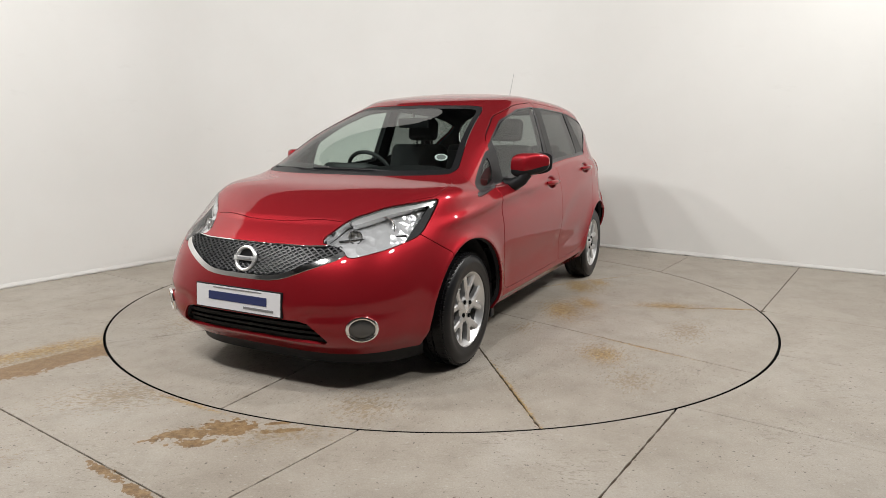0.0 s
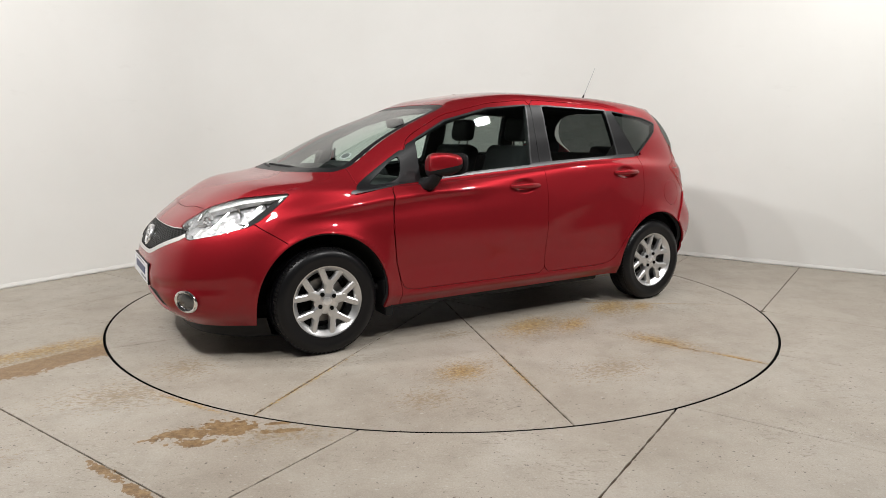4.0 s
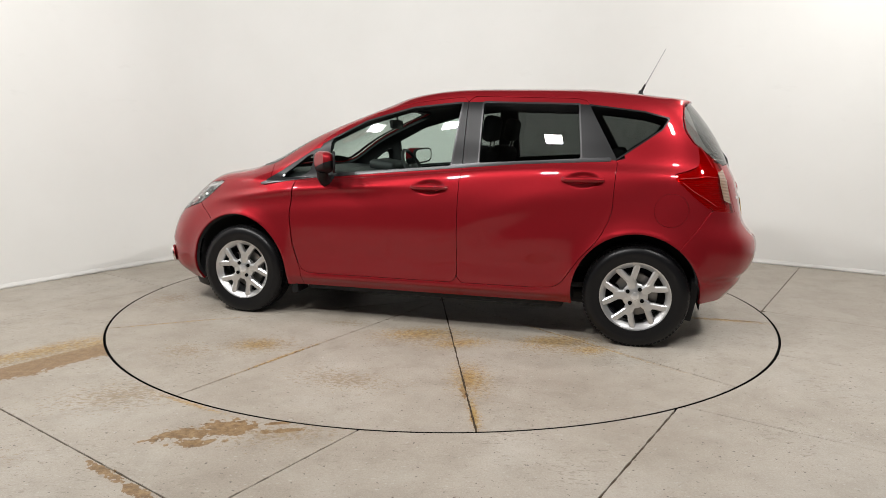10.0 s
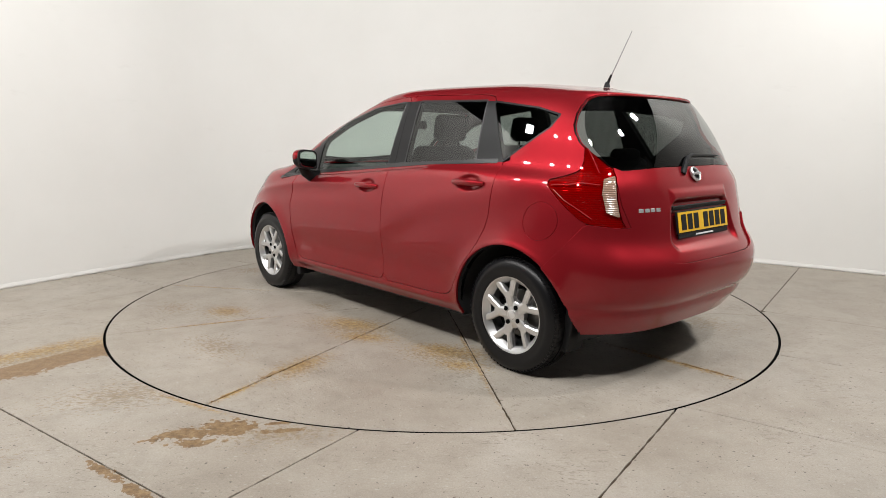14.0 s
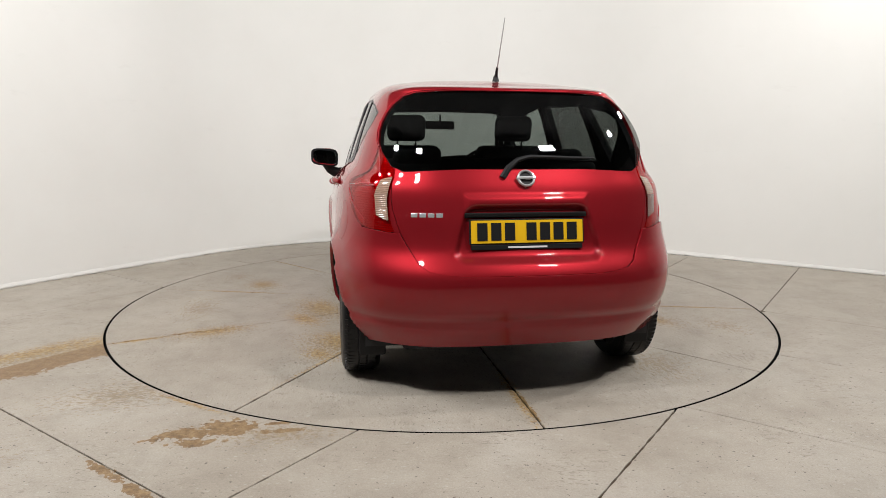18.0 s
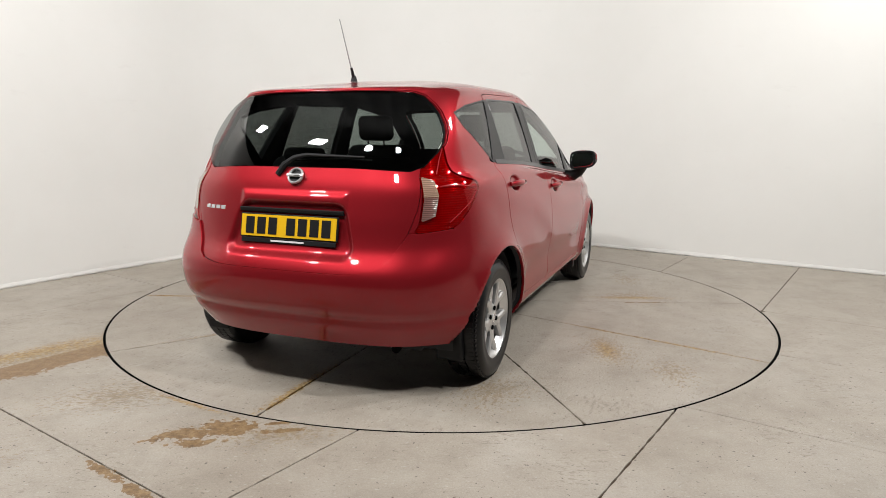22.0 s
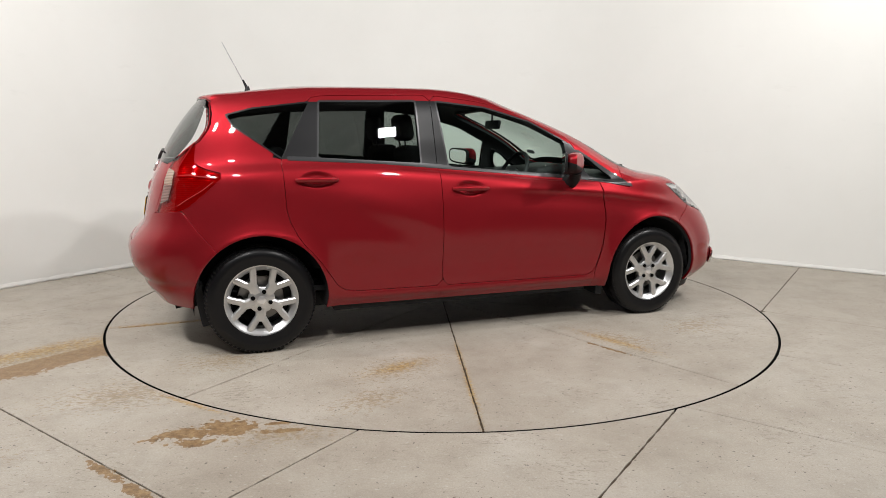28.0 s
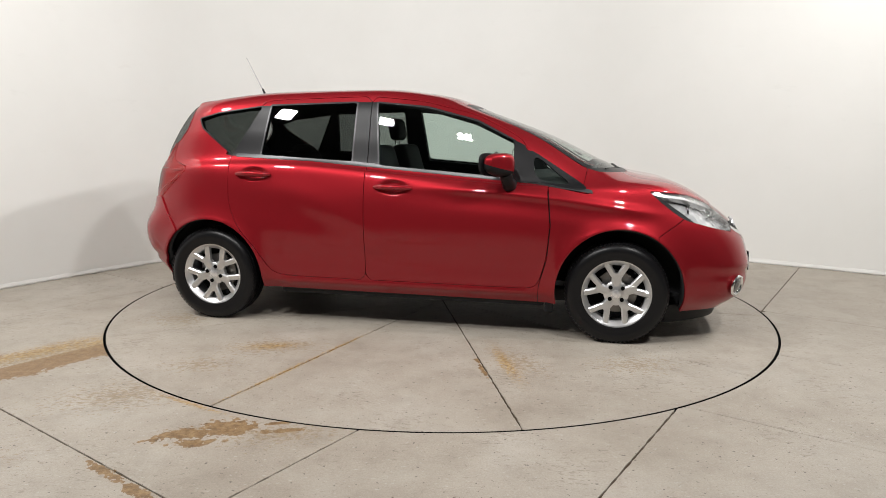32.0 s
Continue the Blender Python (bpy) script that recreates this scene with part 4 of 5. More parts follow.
for k, sgn in enumerate((False, True)):
    lens = panel("headlight", head, M_LENS, car, "clear headlight lens", mirror=sgn, rim=0.006, lift=0.002)
    panel("housing", head, M_HEADBACK, lens, "silver lamp housing", mirror=sgn, rim=0, lift=-0.055)
    panel("lower_bezel", sub_sheet(head, F_HEAD_DARK), M_BLACK, lens, "black lower lamp bezel", mirror=sgn, rim=0.03, lift=-0.012)
    panel("brow", sub_sheet(head, F_HEAD_BROW), M_BADGE, lens, "silver upper lamp brow", mirror=sgn, rim=0.03, lift=-0.014)
    # walls of the housing
    wall = panel("bezel", head, M_CHROME, lens, "chrome bezel edge", mirror=sgn, rim=0.05, lift=-0.006)
    me = wall.data
    bm = bmesh.new()
    bm.from_mesh(me)
    n = len(head.T)
    bm.faces.ensure_lookup_table()
    bmesh.ops.delete(bm, geom=bm.faces[:n], context="FACES")
    bm.to_mesh(me)
    bm.free()
    s = -1 if sgn else 1
    for px, py, pz, r, nm, mt in ((1.722, 0.550, 0.775, 0.046, "main_reflector", M_CHROME), (1.850, 0.468, 0.738, 0.030, "high_beam_reflector", M_CHROME),
                              (1.585, 0.635, 0.818, 0.018, "indicator_bulb_bowl", M_CHROME)):
        bm = bmesh.new()
        lathe(bm, [(r * 0.18, -0.045), (r * 0.5, -0.038), (r * 0.8, -0.02), (r, 0.004), (r * 1.12, 0.006), (r * 1.12, -0.004)], 28, "Z")
        ob = part(nm, bm, mt, lens, smooth=True)
        ob.matrix_basis = look((px, s * py, pz), (px - 1.0, s * (py - 0.45), pz - 0.05))
        bm = bmesh.new()
        bmesh.ops.create_uvsphere(bm, u_segments=16, v_segments=10, radius=r * 0.32)
        ob = part("bulb", bm, M_BULB, lens, smooth=True)
        ob.matrix_basis = pose(px - 0.02, s * (py - 0.012), pz)
    # a chrome blade between the two bowls and the dark upper brow
    for a, b, h, mt in (((1.92, 0.42, 0.715), (1.70, 0.66, 0.735), 0.012, M_CHROME), ((1.80, 0.47, 0.80), (1.50, 0.665, 0.868), 0.010, M_GREY)):
        bm = bmesh.new()
        d = Vector(b) - Vector(a)
        box(bm, (0.03, d.length, h), bevel=0.004)
        ob = part("blade", bm, mt, lens, smooth=True)
        a2, b2 = Vector((a[0], s * a[1], a[2])), Vector((b[0], s * b[1], b[2]))
        ob.matrix_basis = Matrix.Translation((a2 + b2) / 2 - Vector((0.03, s * 0.02, 0))) @ (b2 - a2).to_track_quat("Y", "Z").to_matrix().to_4x4()
    lamp = panel("tail_light", tail, M_TAIL, car, "glossy red tail light lens", mirror=sgn, rim=0.004, lift=0.003)
    panel("lamp_back", tail, M_TAILBACK, lamp, "red reflector behind the lens", mirror=sgn, rim=0, lift=-0.008)
    clear = sub_sheet(tail, F_TAIL_CLEAR)
    if sgn:
        panel("smoky_lens", clip(clear, 0.943 - clear.V[:, 2]), M_SMOKE, lamp, "smoky ribbed fog lens", mirror=True, rim=0.003, lift=0.0045)
        clear = clip(clear, clear.V[:, 2] - 0.945)
    panel("clear_lens", clear, M_CLEARLENS, lamp, "clear ribbed reversing lens", mirror=sgn, rim=0.003, lift=0.0045)

    # chevron of bright guides behind the red lens
    def on_lamp(w, z):
        V = tail.V
        i = int(np.argmin((V[:, 0] + V[:, 1] - w) ** 2 + (V[:, 2] - z) ** 2))
        q = V[i] + tail.N[i] * 0.004
        return Vector((q[0], q[1] * s, q[2]))
    for stops in (((-0.745, 0.985), (-0.84, 0.992), (-0.94, 0.995), (-1.04, 0.99)), ((-0.75, 0.965), (-0.83, 0.915), (-0.92, 0.865), (-1.00, 0.835)),
                  ((-0.985, 1.16), (-1.01, 1.10), (-1.05, 1.04))):
        bm = bmesh.new()
        tube(bm, [on_lamp(*q) for q in stops], 0.0026, 6)
        part("light_guide", bm, M_GUIDE, lamp, "bright red light guide", smooth=True)

# ---------------------------------------------------------------- nose
def nose_x(y, z):
    m = (SKIN.N[:, 0] > 0.1) & (SKIN.V[:, 0] > 1.3) & (np.abs(SKIN.V[:, 2] - z) < 0.08) & (np.abs(SKIN.V[:, 1] - abs(y)) < 0.08)
    P = SKIN.V[m]
    w = 1 / ((P[:, 1] - abs(y)) ** 2 + (P[:, 2] - z) ** 2 + 1e-7) ** 2
    return float((P[:, 0] * w).sum() / w.sum())


def on_skin(x, y, z):
    i = int(np.argmin(((SKIN.V - (x, abs(y), z)) ** 2).sum(1)))
    p, n = Vector(SKIN.V[i]), Vector(SKIN.N[i]).normalized()
    if y < 0:
        p.y, n.y = -p.y, -n.y
    return p, n


def facing(p, n):
    """Pose with +Z along n and +Y as near up as can be."""
    z = n.normalized()
    x = Vector((0, 0, 1)).cross(z).normalized()
    y = z.cross(x)
    return Matrix.Translation(p) @ Matrix((x, y, z)).transposed().to_4x4()


band, _ = take(grille_all, lambda s: -F_GRILLE_IN(s))
grille = panel("grille", grille_all, M_BLACK, car, "black honeycomb radiator grille", whole=True, rim=0, lift=-0.035)
panel("chrome_strip", band, M_CHROME, grille, "chrome lower grille strip", whole=True, rim=0.02, lift=0.003)


def grille_bottom(y):
    return float(np.interp(abs(y), [0, 0.145, 0.228, 0.478], [0.558, 0.561, 0.574, 0.672]))


bm = bmesh.new()
gx = np.array([[nose_x(y, z) for z in np.linspace(0.55, 0.72, 8)] for y in np.linspace(0, 0.5, 12)])
def gridx(y, z):
    u, v = min(abs(y) / 0.5, 0.999) * 11, min(max((z - 0.55) / 0.17, 0), 0.999) * 7
    i, j = int(u), int(v)
    a, b = u - i, v - j
    return (gx[i, j] * (1 - a) + gx[i + 1, j] * a) * (1 - b) + (gx[i, j + 1] * (1 - a) + gx[i + 1, j + 1] * a) * b
for slope in (-0.55, 0.55):
    for c in np.arange(-0.56, 0.78, 0.034):
        pts = []
        for y in np.linspace(-0.462, 0.462, 70):
            z = 0.63 + slope * (y - c + 0.11)
            if grille_bottom(y) + 0.008 < z < 0.700 + 0.008 * (abs(y) > 0.4):
                pts.append(Vector((gridx(y, z) - 0.008, y, z)))
            elif len(pts) > 1:
                break
            else:
                pts = []
        if len(pts) > 1:
            tube(bm, pts, 0.0044, 4)
tagged(part("honeycomb_mesh", bm, M_MESH, grille, "black plastic mesh", smooth=True), kind="stuff")


def emblem(parent, p, n, r):
    bm = bmesh.new()
    R, q = r * 0.86, r * 0.14
    lathe(bm, [(R + q * math.cos(t), q * 1.3 * math.sin(t)) for t in np.linspace(0, 2 * math.pi, 9)], 40, "Z")
    box(bm, (2.1 * r, r * 0.34, 0.010), (0, 0, 0.006), bevel=0.003)
    ob = part("emblem", bm, M_BADGE, parent, "round chrome maker's emblem with crossbar", smooth=True)
    ob.matrix_basis = facing(p + n * 0.010, n)
    bm = bmesh.new()
    rod(bm, r * 0.8, 0.004)
    back = part("emblem_back", bm, M_BLACK, parent)
    back.matrix_basis = facing(p + n * 0.004, n)
    bm = bmesh.new()
    box(bm, (1.3 * r, r * 0.13, 0.004), (0, 0, 0.011))
    mark = part("emblem_bar", bm, M_GREY, parent)
    mark.matrix_basis = facing(p + n * 0.0115, n)


emblem(grille, Vector((nose_x(0, 0.63) - 0.012, 0, 0.63)), Vector((1, 0, 0.32)).normalized(), 0.064)

# lower intake with its blades
low = panel("lower_intake", intake, M_BLACK, car, "black lower air intake", whole=True, rim=0, lift=-0.05)
for z, mt, h in ((0.345, M_BLACK, 0.008), (0.315, M_BLACK, 0.006), (0.285, M_BLACK, 0.008)):
    bm = bmesh.new()
    ys = np.linspace(-0.41, 0.41, 30)
    for y0, y1 in zip(ys, ys[1:]):
        x0, x1 = nose_x(y0, z) - 0.03, nose_x(y1, z) - 0.03
        q = [bm.verts.new(v) for v in ((x0, y0, z - h), (x1, y1, z - h), (x1, y1, z + h), (x0, y0, z + h), (x0 - 0.03, y0, z - h), (x1 - 0.03, y1, z - h), (x1 - 0.03, y1, z + h), (x0 - 0.03, y0, z + h))]
        for f in ((0, 1, 2, 3), (3, 2, 6, 7), (1, 0, 4, 5), (5, 4, 7, 6)):
            bm.faces.new([q[i] for i in f])
    bmesh.ops.remove_doubles(bm, verts=bm.verts, dist=1e-5)
    part("blade", bm, mt, low)
# walls of the intake
wall = panel("intake_rim", intake, M_BLACK, low, whole=True, rim=0.05, lift=-0.002)
bm = bmesh.new()
bm.from_mesh(wall.data)
bm.faces.ensure_lookup_table()
bmesh.ops.delete(bm, geom=bm.faces[:2 * len(intake.T)], context="FACES")
bm.to_mesh(wall.data)
bm.free()

# black lip under the bumper
ring = ring_points(*RINGS[0])
ring = [p for p in ring if p[0] > 1.62]
ring = [(p[0], -p[1], p[2]) for p in ring[::-1]] + [tuple(p) for p in ring[1:]]
v, f = [], []
for x, y, z in ring:
    v += [(x - 0.015, y * 0.985, z + 0.03), (x * 0.985 - 0.02, y * 0.97, 0.13), (x * 0.96 - 0.04, y * 0.93, 0.105), (x - 0.45, y * 0.85, 0.13)]
for i in range(len(ring) - 1):
    for j in range(3):
        f.append((4 * i + j, 4 * (i + 1) + j, 4 * (i + 1) + j + 1, 4 * i + j + 1))
solid("front_lip", v, f, M_BLACK, car, "black plastic lip", True)

# fog lamps
for s in (1, -1):
    p, n = on_skin(1.99, 0.592 * s, 0.345)
    n = (n + Vector((0.22, 0, 0))).normalized()
    bm = bmesh.new()
    lathe(bm, [(0.060 + 0.009 * math.cos(t), 0.004 + 0.010 * math.sin(t)) for t in np.linspace(0, 2 * math.pi, 9)], 40, "Z")
    fog = part("fog_lamp", bm, M_CHROME, car, "round fog lamp with chrome ring", smooth=True)
    fog.matrix_basis = facing(p - n * 0.002, n) @ Matrix.Diagonal((1.12, 0.92, 1, 1))
    bm = bmesh.new()
    lathe(bm, [(0.0, 0.014), (0.03, 0.012), (0.05, 0.006), (0.057, -0.002), (0.0, -0.014)], 32, "Z")
    part("lens", bm, M_FOG, fog, "smoky glass lens", smooth=True)

# number plates: the characters are plain bars
def plate(parent, p, n, w, h, face, back, bars, label):
    bm = bmesh.new()
    box(bm, (w + 0.014, h + 0.012, 0.012), bevel=0.003)
    pl = part("number_plate", bm, back, parent, label)
    pl.matrix_basis = facing(p + n * 0.006, n)
    bm = bmesh.new()
    box(bm, (w, h, 0.004), (0, 0, 0.0065))
    part("plate_face", bm, face, pl)
    for (cx, cy, bw, bh), mt in bars:
        bm = bmesh.new()
        box(bm, (bw, bh, 0.003), (cx, cy, 0.0090))
        part("bar", bm, mt, pl)
    return pl


p = Vector((nose_x(0, 0.44) - 0.013, -0.012, 0.443))
plate(car, p, Vector((1, 0, 0.06)).normalized(), 0.52, 0.108, M_WHITE, M_BLACK,
      [((0.0, 0.006, 0.36, 0.040), M_NAVY), ((0.13, -0.034, 0.18, 0.010), M_GREY), ((0, 0.046, 0.3, 0.004), M_GREY)],
      "white show plate with a navy bar")
p = Vector((-1.887, 0.007, 0.795))
chars = [((-0.206 + 0.0625 * i + (0.036 if i > 2 else 0), 0.0, 0.046, 0.078), M_BLACK) for i in range(7)]
plate(car, p, Vector((-1, 0, 0.17)).normalized(), 0.512, 0.100, M_YELLOW, M_BLACK,
      chars, "yellow number plate with black bars in a black holder")
# slot over the plate: its shade added as a black strip
bm = bmesh.new()
box(bm, (0.56, 0.020, 0.014), bevel=0.003)
shade = part("plate_slot_strip", bm, M_BLACK, gate, "black strip standing in for the dark slot over the plate")
shade.matrix_basis = facing(p + Vector((0.016, 0, 0.073)), Vector((-1, 0, -0.2)))
bm = bmesh.new()
box(bm, (0.512, 0.022, 0.008), bevel=0.002)
foot = part("plate_foot", bm, M_BLACK, car, "black plate holder foot")
foot.matrix_basis = facing(p + Vector((-0.018, 0, -0.066)), Vector((-1, 0, 0.17)))
bm = bmesh.new()
box(bm, (0.18, 0.008, 0.003))
foot = part("plate_foot_bar", bm, M_WHITE, car)
foot.matrix_basis = facing(p + Vector((-0.0225, 0, -0.066)), Vector((-1, 0, 0.17)))

# ---------------------------------------------------------------- tail
emblem(gate, *on_skin(-1.80, 0.0, 1.008), 0.042)


def tail_x(y, z):
    m = (SKIN.N[:, 0] < -0.3) & (SKIN.V[:, 0] < -1.5) & (np.abs(SKIN.V[:, 2] - z) < 0.06) & (np.abs(SKIN.V[:, 1] - abs(y)) < 0.06)
    P = SKIN.V[m]
    w = 1 / ((P[:, 1] - abs(y)) ** 2 + (P[:, 2] - z) ** 2 + 1e-7) ** 2
    return float((P[:, 0] * w).sum() / w.sum())


for i in range(4):
    y = 0.505 - 0.036 * i
    slope = (tail_x(y + 0.01, 0.868) - tail_x(y - 0.01, 0.868)) / 0.02
    n = Vector((-1, slope, 0.20)).normalized()
    bm = bmesh.new()
    box(bm, (0.028, 0.018, 0.003), bevel=0.001)
    ob = part("badge_bar", bm, M_BADGE, gate)
    ob.matrix_basis = facing(Vector((tail_x(y, 0.868), y, 0.868)) + n * 0.001, n)
# wiper
bm = bmesh.new()
tube(bm, [Vector(q) - Vector((0.021, 0, 0)) for q in ((-1.800, 0.105, 1.030), (-1.793, 0.075, 1.075), (-1.777, 0.03, 1.108), (-1.768, -0.03, 1.122), (-1.762, -0.33, 1.115))], [0.016, 0.015, 0.012, 0.009, 0.005], 8)
wiper = part("rear_wiper", bm, M_BLACK, gate, "black rear wiper", smooth=True)
bm = bmesh.new()
tube(bm, [Vector(q) - Vector((0.021, 0, 0)) for q in ((-1.752, 0.03, 1.097), (-1.748, -0.15, 1.105), (-1.742, -0.36, 1.100))], 0.005, 6)
part("wiper_blade", bm, M_RUBBER, gate)
bm = bmesh.new()
box(bm, (0.02, 0.03, 0.012), (-1.565, -0.012, 1.428), bevel=0.003)
part("washer_jet", bm, M_BLACK, gate)
# aerial
bm = bmesh.new()
rod(bm, 0.019, 0.03, (-1.27, 0.004, 1.507), radius2=0.010, sides=20)
tube(bm, [Vector((-1.275, 0.004, 1.515)), Vector((-1.296, 0.004, 1.56))], [0.009, 0.006], 10)
aerial = part("aerial", bm, M_BLACK, car, "black roof aerial", smooth=True)
bm = bmesh.new()
tube(bm, [Vector((-1.296, 0.004, 1.555)), Vector((-1.413, 0.0, 1.785))], [0.0035, 0.0022], 8)
part("mast", bm, M_MAST, aerial, "thin wound mast", smooth=True)
# exhaust
bm = bmesh.new()
tube(bm, [Vector((-1.4, -0.44, 0.245)), Vector((-1.68, -0.46, 0.245)), Vector((-1.76, -0.47, 0.235))], 0.022, 14)
part("exhaust_pipe", bm, M_GAP_AND_STEEL, car, smooth=True)

# ---------------------------------------------------------------- doors' fittings
HANDLES = ((-0.055, 0.902, doors_f), (-0.978, 0.968, doors_r))
for hx, hz, owners in HANDLES:
    for k, s in enumerate((1, -1)):
        p, n = on_skin(hx, 0.84, hz)
        bm = bmesh.new()
        y0 = p.y + 0.010
        tube(bm, [Vector((hx + 0.118, y0 + 0.004, hz)), Vector((hx + 0.09, y0 + 0.020, hz + 0.001)), Vector((hx, y0 + 0.028, hz + 0.003)),
                  Vector((hx - 0.085, y0 + 0.020, hz + 0.002)), Vector((hx - 0.115, y0 + 0.004, hz))], [0.010, 0.016, 0.018, 0.016, 0.011], 12)
        if s < 0:
            bmesh.ops.scale(bm, vec=(1, -1, 1), verts=bm.verts)
        part("handle", bm, M_PAINT, owners[k], smooth=True)
# mirrors
def swept(bm, s):
    """Sweeps the mirror back towards its tip and mirrors it for the other side."""
    for v in bm.verts:
        v.co.x -= 0.46 * (v.co.y - 0.87)
    if s < 0:
        bmesh.ops.scale(bm, vec=(1, -1, 1), verts=bm.verts)


def rounded_plate(bm, x, thick, half_y, half_z, power=4.0, sides=36):
    """An upright plate with rounded corners, its face towards the rear."""
    rings = []
    for dx, grow in ((thick / 2, 1.0), (-thick * 0.2, 1.0), (-thick / 2, 0.95)):
        ring = []
        for i in range(sides):
            a = 2 * math.pi * i / sides
            c, t = math.cos(a), math.sin(a)
            y = half_y * grow * math.copysign(abs(c) ** (2 / power), c)
            z = half_z * grow * math.copysign(abs(t) ** (2 / power), t) * (1.0 - 0.10 * c)
            ring.append(bm.verts.new((x + dx, 0.890 + y, 1.050 + z + 0.010 * y / half_y)))
        rings.append(ring)
    for p, q in zip(rings, rings[1:]):
        for i in range(sides):
            bm.faces.new((p[i], p[(i + 1) % sides], q[(i + 1) % sides], q[i]))
    bm.faces.new(rings[0])
    bm.faces.new(rings[-1][::-1])


for k, s in enumerate((1, -1)):
    bm = bmesh.new()
    bmesh.ops.create_uvsphere(bm, u_segments=32, v_segments=20, radius=1.0)
    for v in bm.verts:
        x, y, z = v.co
        q = 3.0
        l = (abs(x) ** q + abs(y) ** q + abs(z) ** q) ** (1 / q)
        x, y, z = x / l, y / l, z / l
        fx = 0.085 * (x if x < 0 else x * (1.0 - 0.35 * y * y))
        v.co = (0.630 + fx * (0.85 if x < 0 else 0.78), 0.890 + 0.104 * y * (1.0 - 0.55 * max(x, 0.0)), 1.050 + (0.068 - 0.012 * y) * z + 0.012 * y)
        v.co.x = max(v.co.x, 0.560)
    swept(bm, s)
    low_bm = bm.copy()
    cut = dict(plane_co=(0.63, 0.0, 1.030), plane_no=(0.30, 0, 1))
    for b, above in ((bm, False), (low_bm, True)):
        bmesh.ops.bisect_plane(b, geom=b.verts[:] + b.edges[:] + b.faces[:], clear_inner=not above, clear_outer=above, **cut)
    mir = part("door_mirror", bm, M_PAINT, car, "red door mirror cap", smooth=True)
    part("lower_cap", low_bm, M_BLACK, mir, "black lower mirror shell", smooth=True)
    bm = bmesh.new()
    tube(bm, [Vector((0.655, 0.745, 0.925)), Vector((0.655, 0.80, 0.925)), Vector((0.650, 0.85, 0.955)), Vector((0.640, 0.875, 1.0))], [0.045, 0.042, 0.036, 0.040], 12)
    if s < 0:
        bmesh.ops.scale(bm, vec=(1, -1, 1), verts=bm.verts)
    part("mirror_foot", bm, M_BLACK, mir, "black mirror foot", smooth=True)
    bm = bmesh.new()
    rounded_plate(bm, 0.558, 0.014, 0.103, 0.066)
    swept(bm, s)
    part("mirror_frame", bm, M_BLACK, mir, "black mirror surround")
    bm = bmesh.new()
    rounded_plate(bm, 0.5505, 0.003, 0.088, 0.053)
    swept(bm, s)
    part("mirror_glass", bm, M_MIRROR, mir, "mirror glass")

# ---------------------------------------------------------------- windscreen fittings
for pts in (((1.325, -0.10, 0.998), (1.300, -0.28, 1.014), (1.215, -0.545, 1.016)), ((1.262, 0.50, 0.998), (1.295, 0.20, 1.018), (1.295, -0.20, 1.022))):
    bm = bmesh.new()
    tube(bm, [Vector(q) + Vector((0.0, 0, 0.006)) for q in pts], [0.010, 0.008, 0.005], 8)
    part("wiper", bm, M_BLACK, car, "black windscreen wiper", smooth=True)
bm = bmesh.new()
rod(bm, 0.036, 0.002, sides=32)
disc = part("windscreen_sticker", bm, M_WHITE, car, "round white sticker")
p, n = on_skin(1.02, 0.50, 1.05)
disc.matrix_basis = facing(p - n * 0.012, n)
bm = bmesh.new()
rod(bm, 0.026, 0.001, sides=32)
inn = part("sticker_print", bm, M_GREY, disc)
inn.matrix_basis = pose(0, 0, 0.0018)
# cowl in front of the windscreen
cow = clip(SKIN, np.minimum(top([(1.375, -0.2), (1.372, 0.1), (1.32, 0.34), (1.225, 0.60), (1.19, 0.645), (1.13, 0.62), (1.22, 0.32), (1.265, 0.1), (1.267, -0.2)], 0, 0.1)(SKIN), 1))
panel("cowl", cow, M_BLACK, car, "black plastic cowl", whole=True, rim=0, lift=-0.006)

# ---------------------------------------------------------------- underside and wheel housings
bm = bmesh.new()
box(bm, (3.3, 1.06, 0.09), (0.05, 0, 0.220), bevel=0.02)
box(bm, (1.75, 1.34, 0.09), (0.0, 0, 0.215), bevel=0.02)
part("underbody", bm, M_DARK, car, "black underbody")
for hx, r, rz in ARCHES:
    for s in (1, -1):
        v, f = [], []
        n = 28
        for i in range(n + 1):
            a = radians(-12 + 204 * i / n)
            ends = (0.5 + 0.5 * math.cos(a)) if hx > 0 else (0.5 - 0.5 * math.cos(a))
            for y in (0.79 - 0.075 * ends, 0.50):
                v.append((hx + (r + 0.010) * math.cos(a), s * y, HUB_Z + (rz + 0.010) * math.sin(a)))
        v.append((hx, s * 0.50, HUB_Z))
        for i in range(n):
            f.append((2 * i, 2 * i + 1, 2 * i + 3, 2 * i + 2))
            f.append((2 * i + 1, 2 * n + 2, 2 * i + 3))
        solid("wheel_liner", v, f, M_DARK, car, "", True)
for hx, z0, z1 in ((0.915, 0.165, 0.38), (-1.612, 0.165, 0.40)):
    for s in (1, -1):
        bm = bmesh.new()
        box(bm, (0.05, 0.15 if hx > 0 else 0.13, z1 - z0), (hx, s * (0.712 if hx > 0 else 0.68), (z0 + z1) / 2), (0, 4 if hx > 0 else -10, 0), bevel=0.008)
        part("mud_flap", bm, M_BLACK, car, "black rubber mud flap")

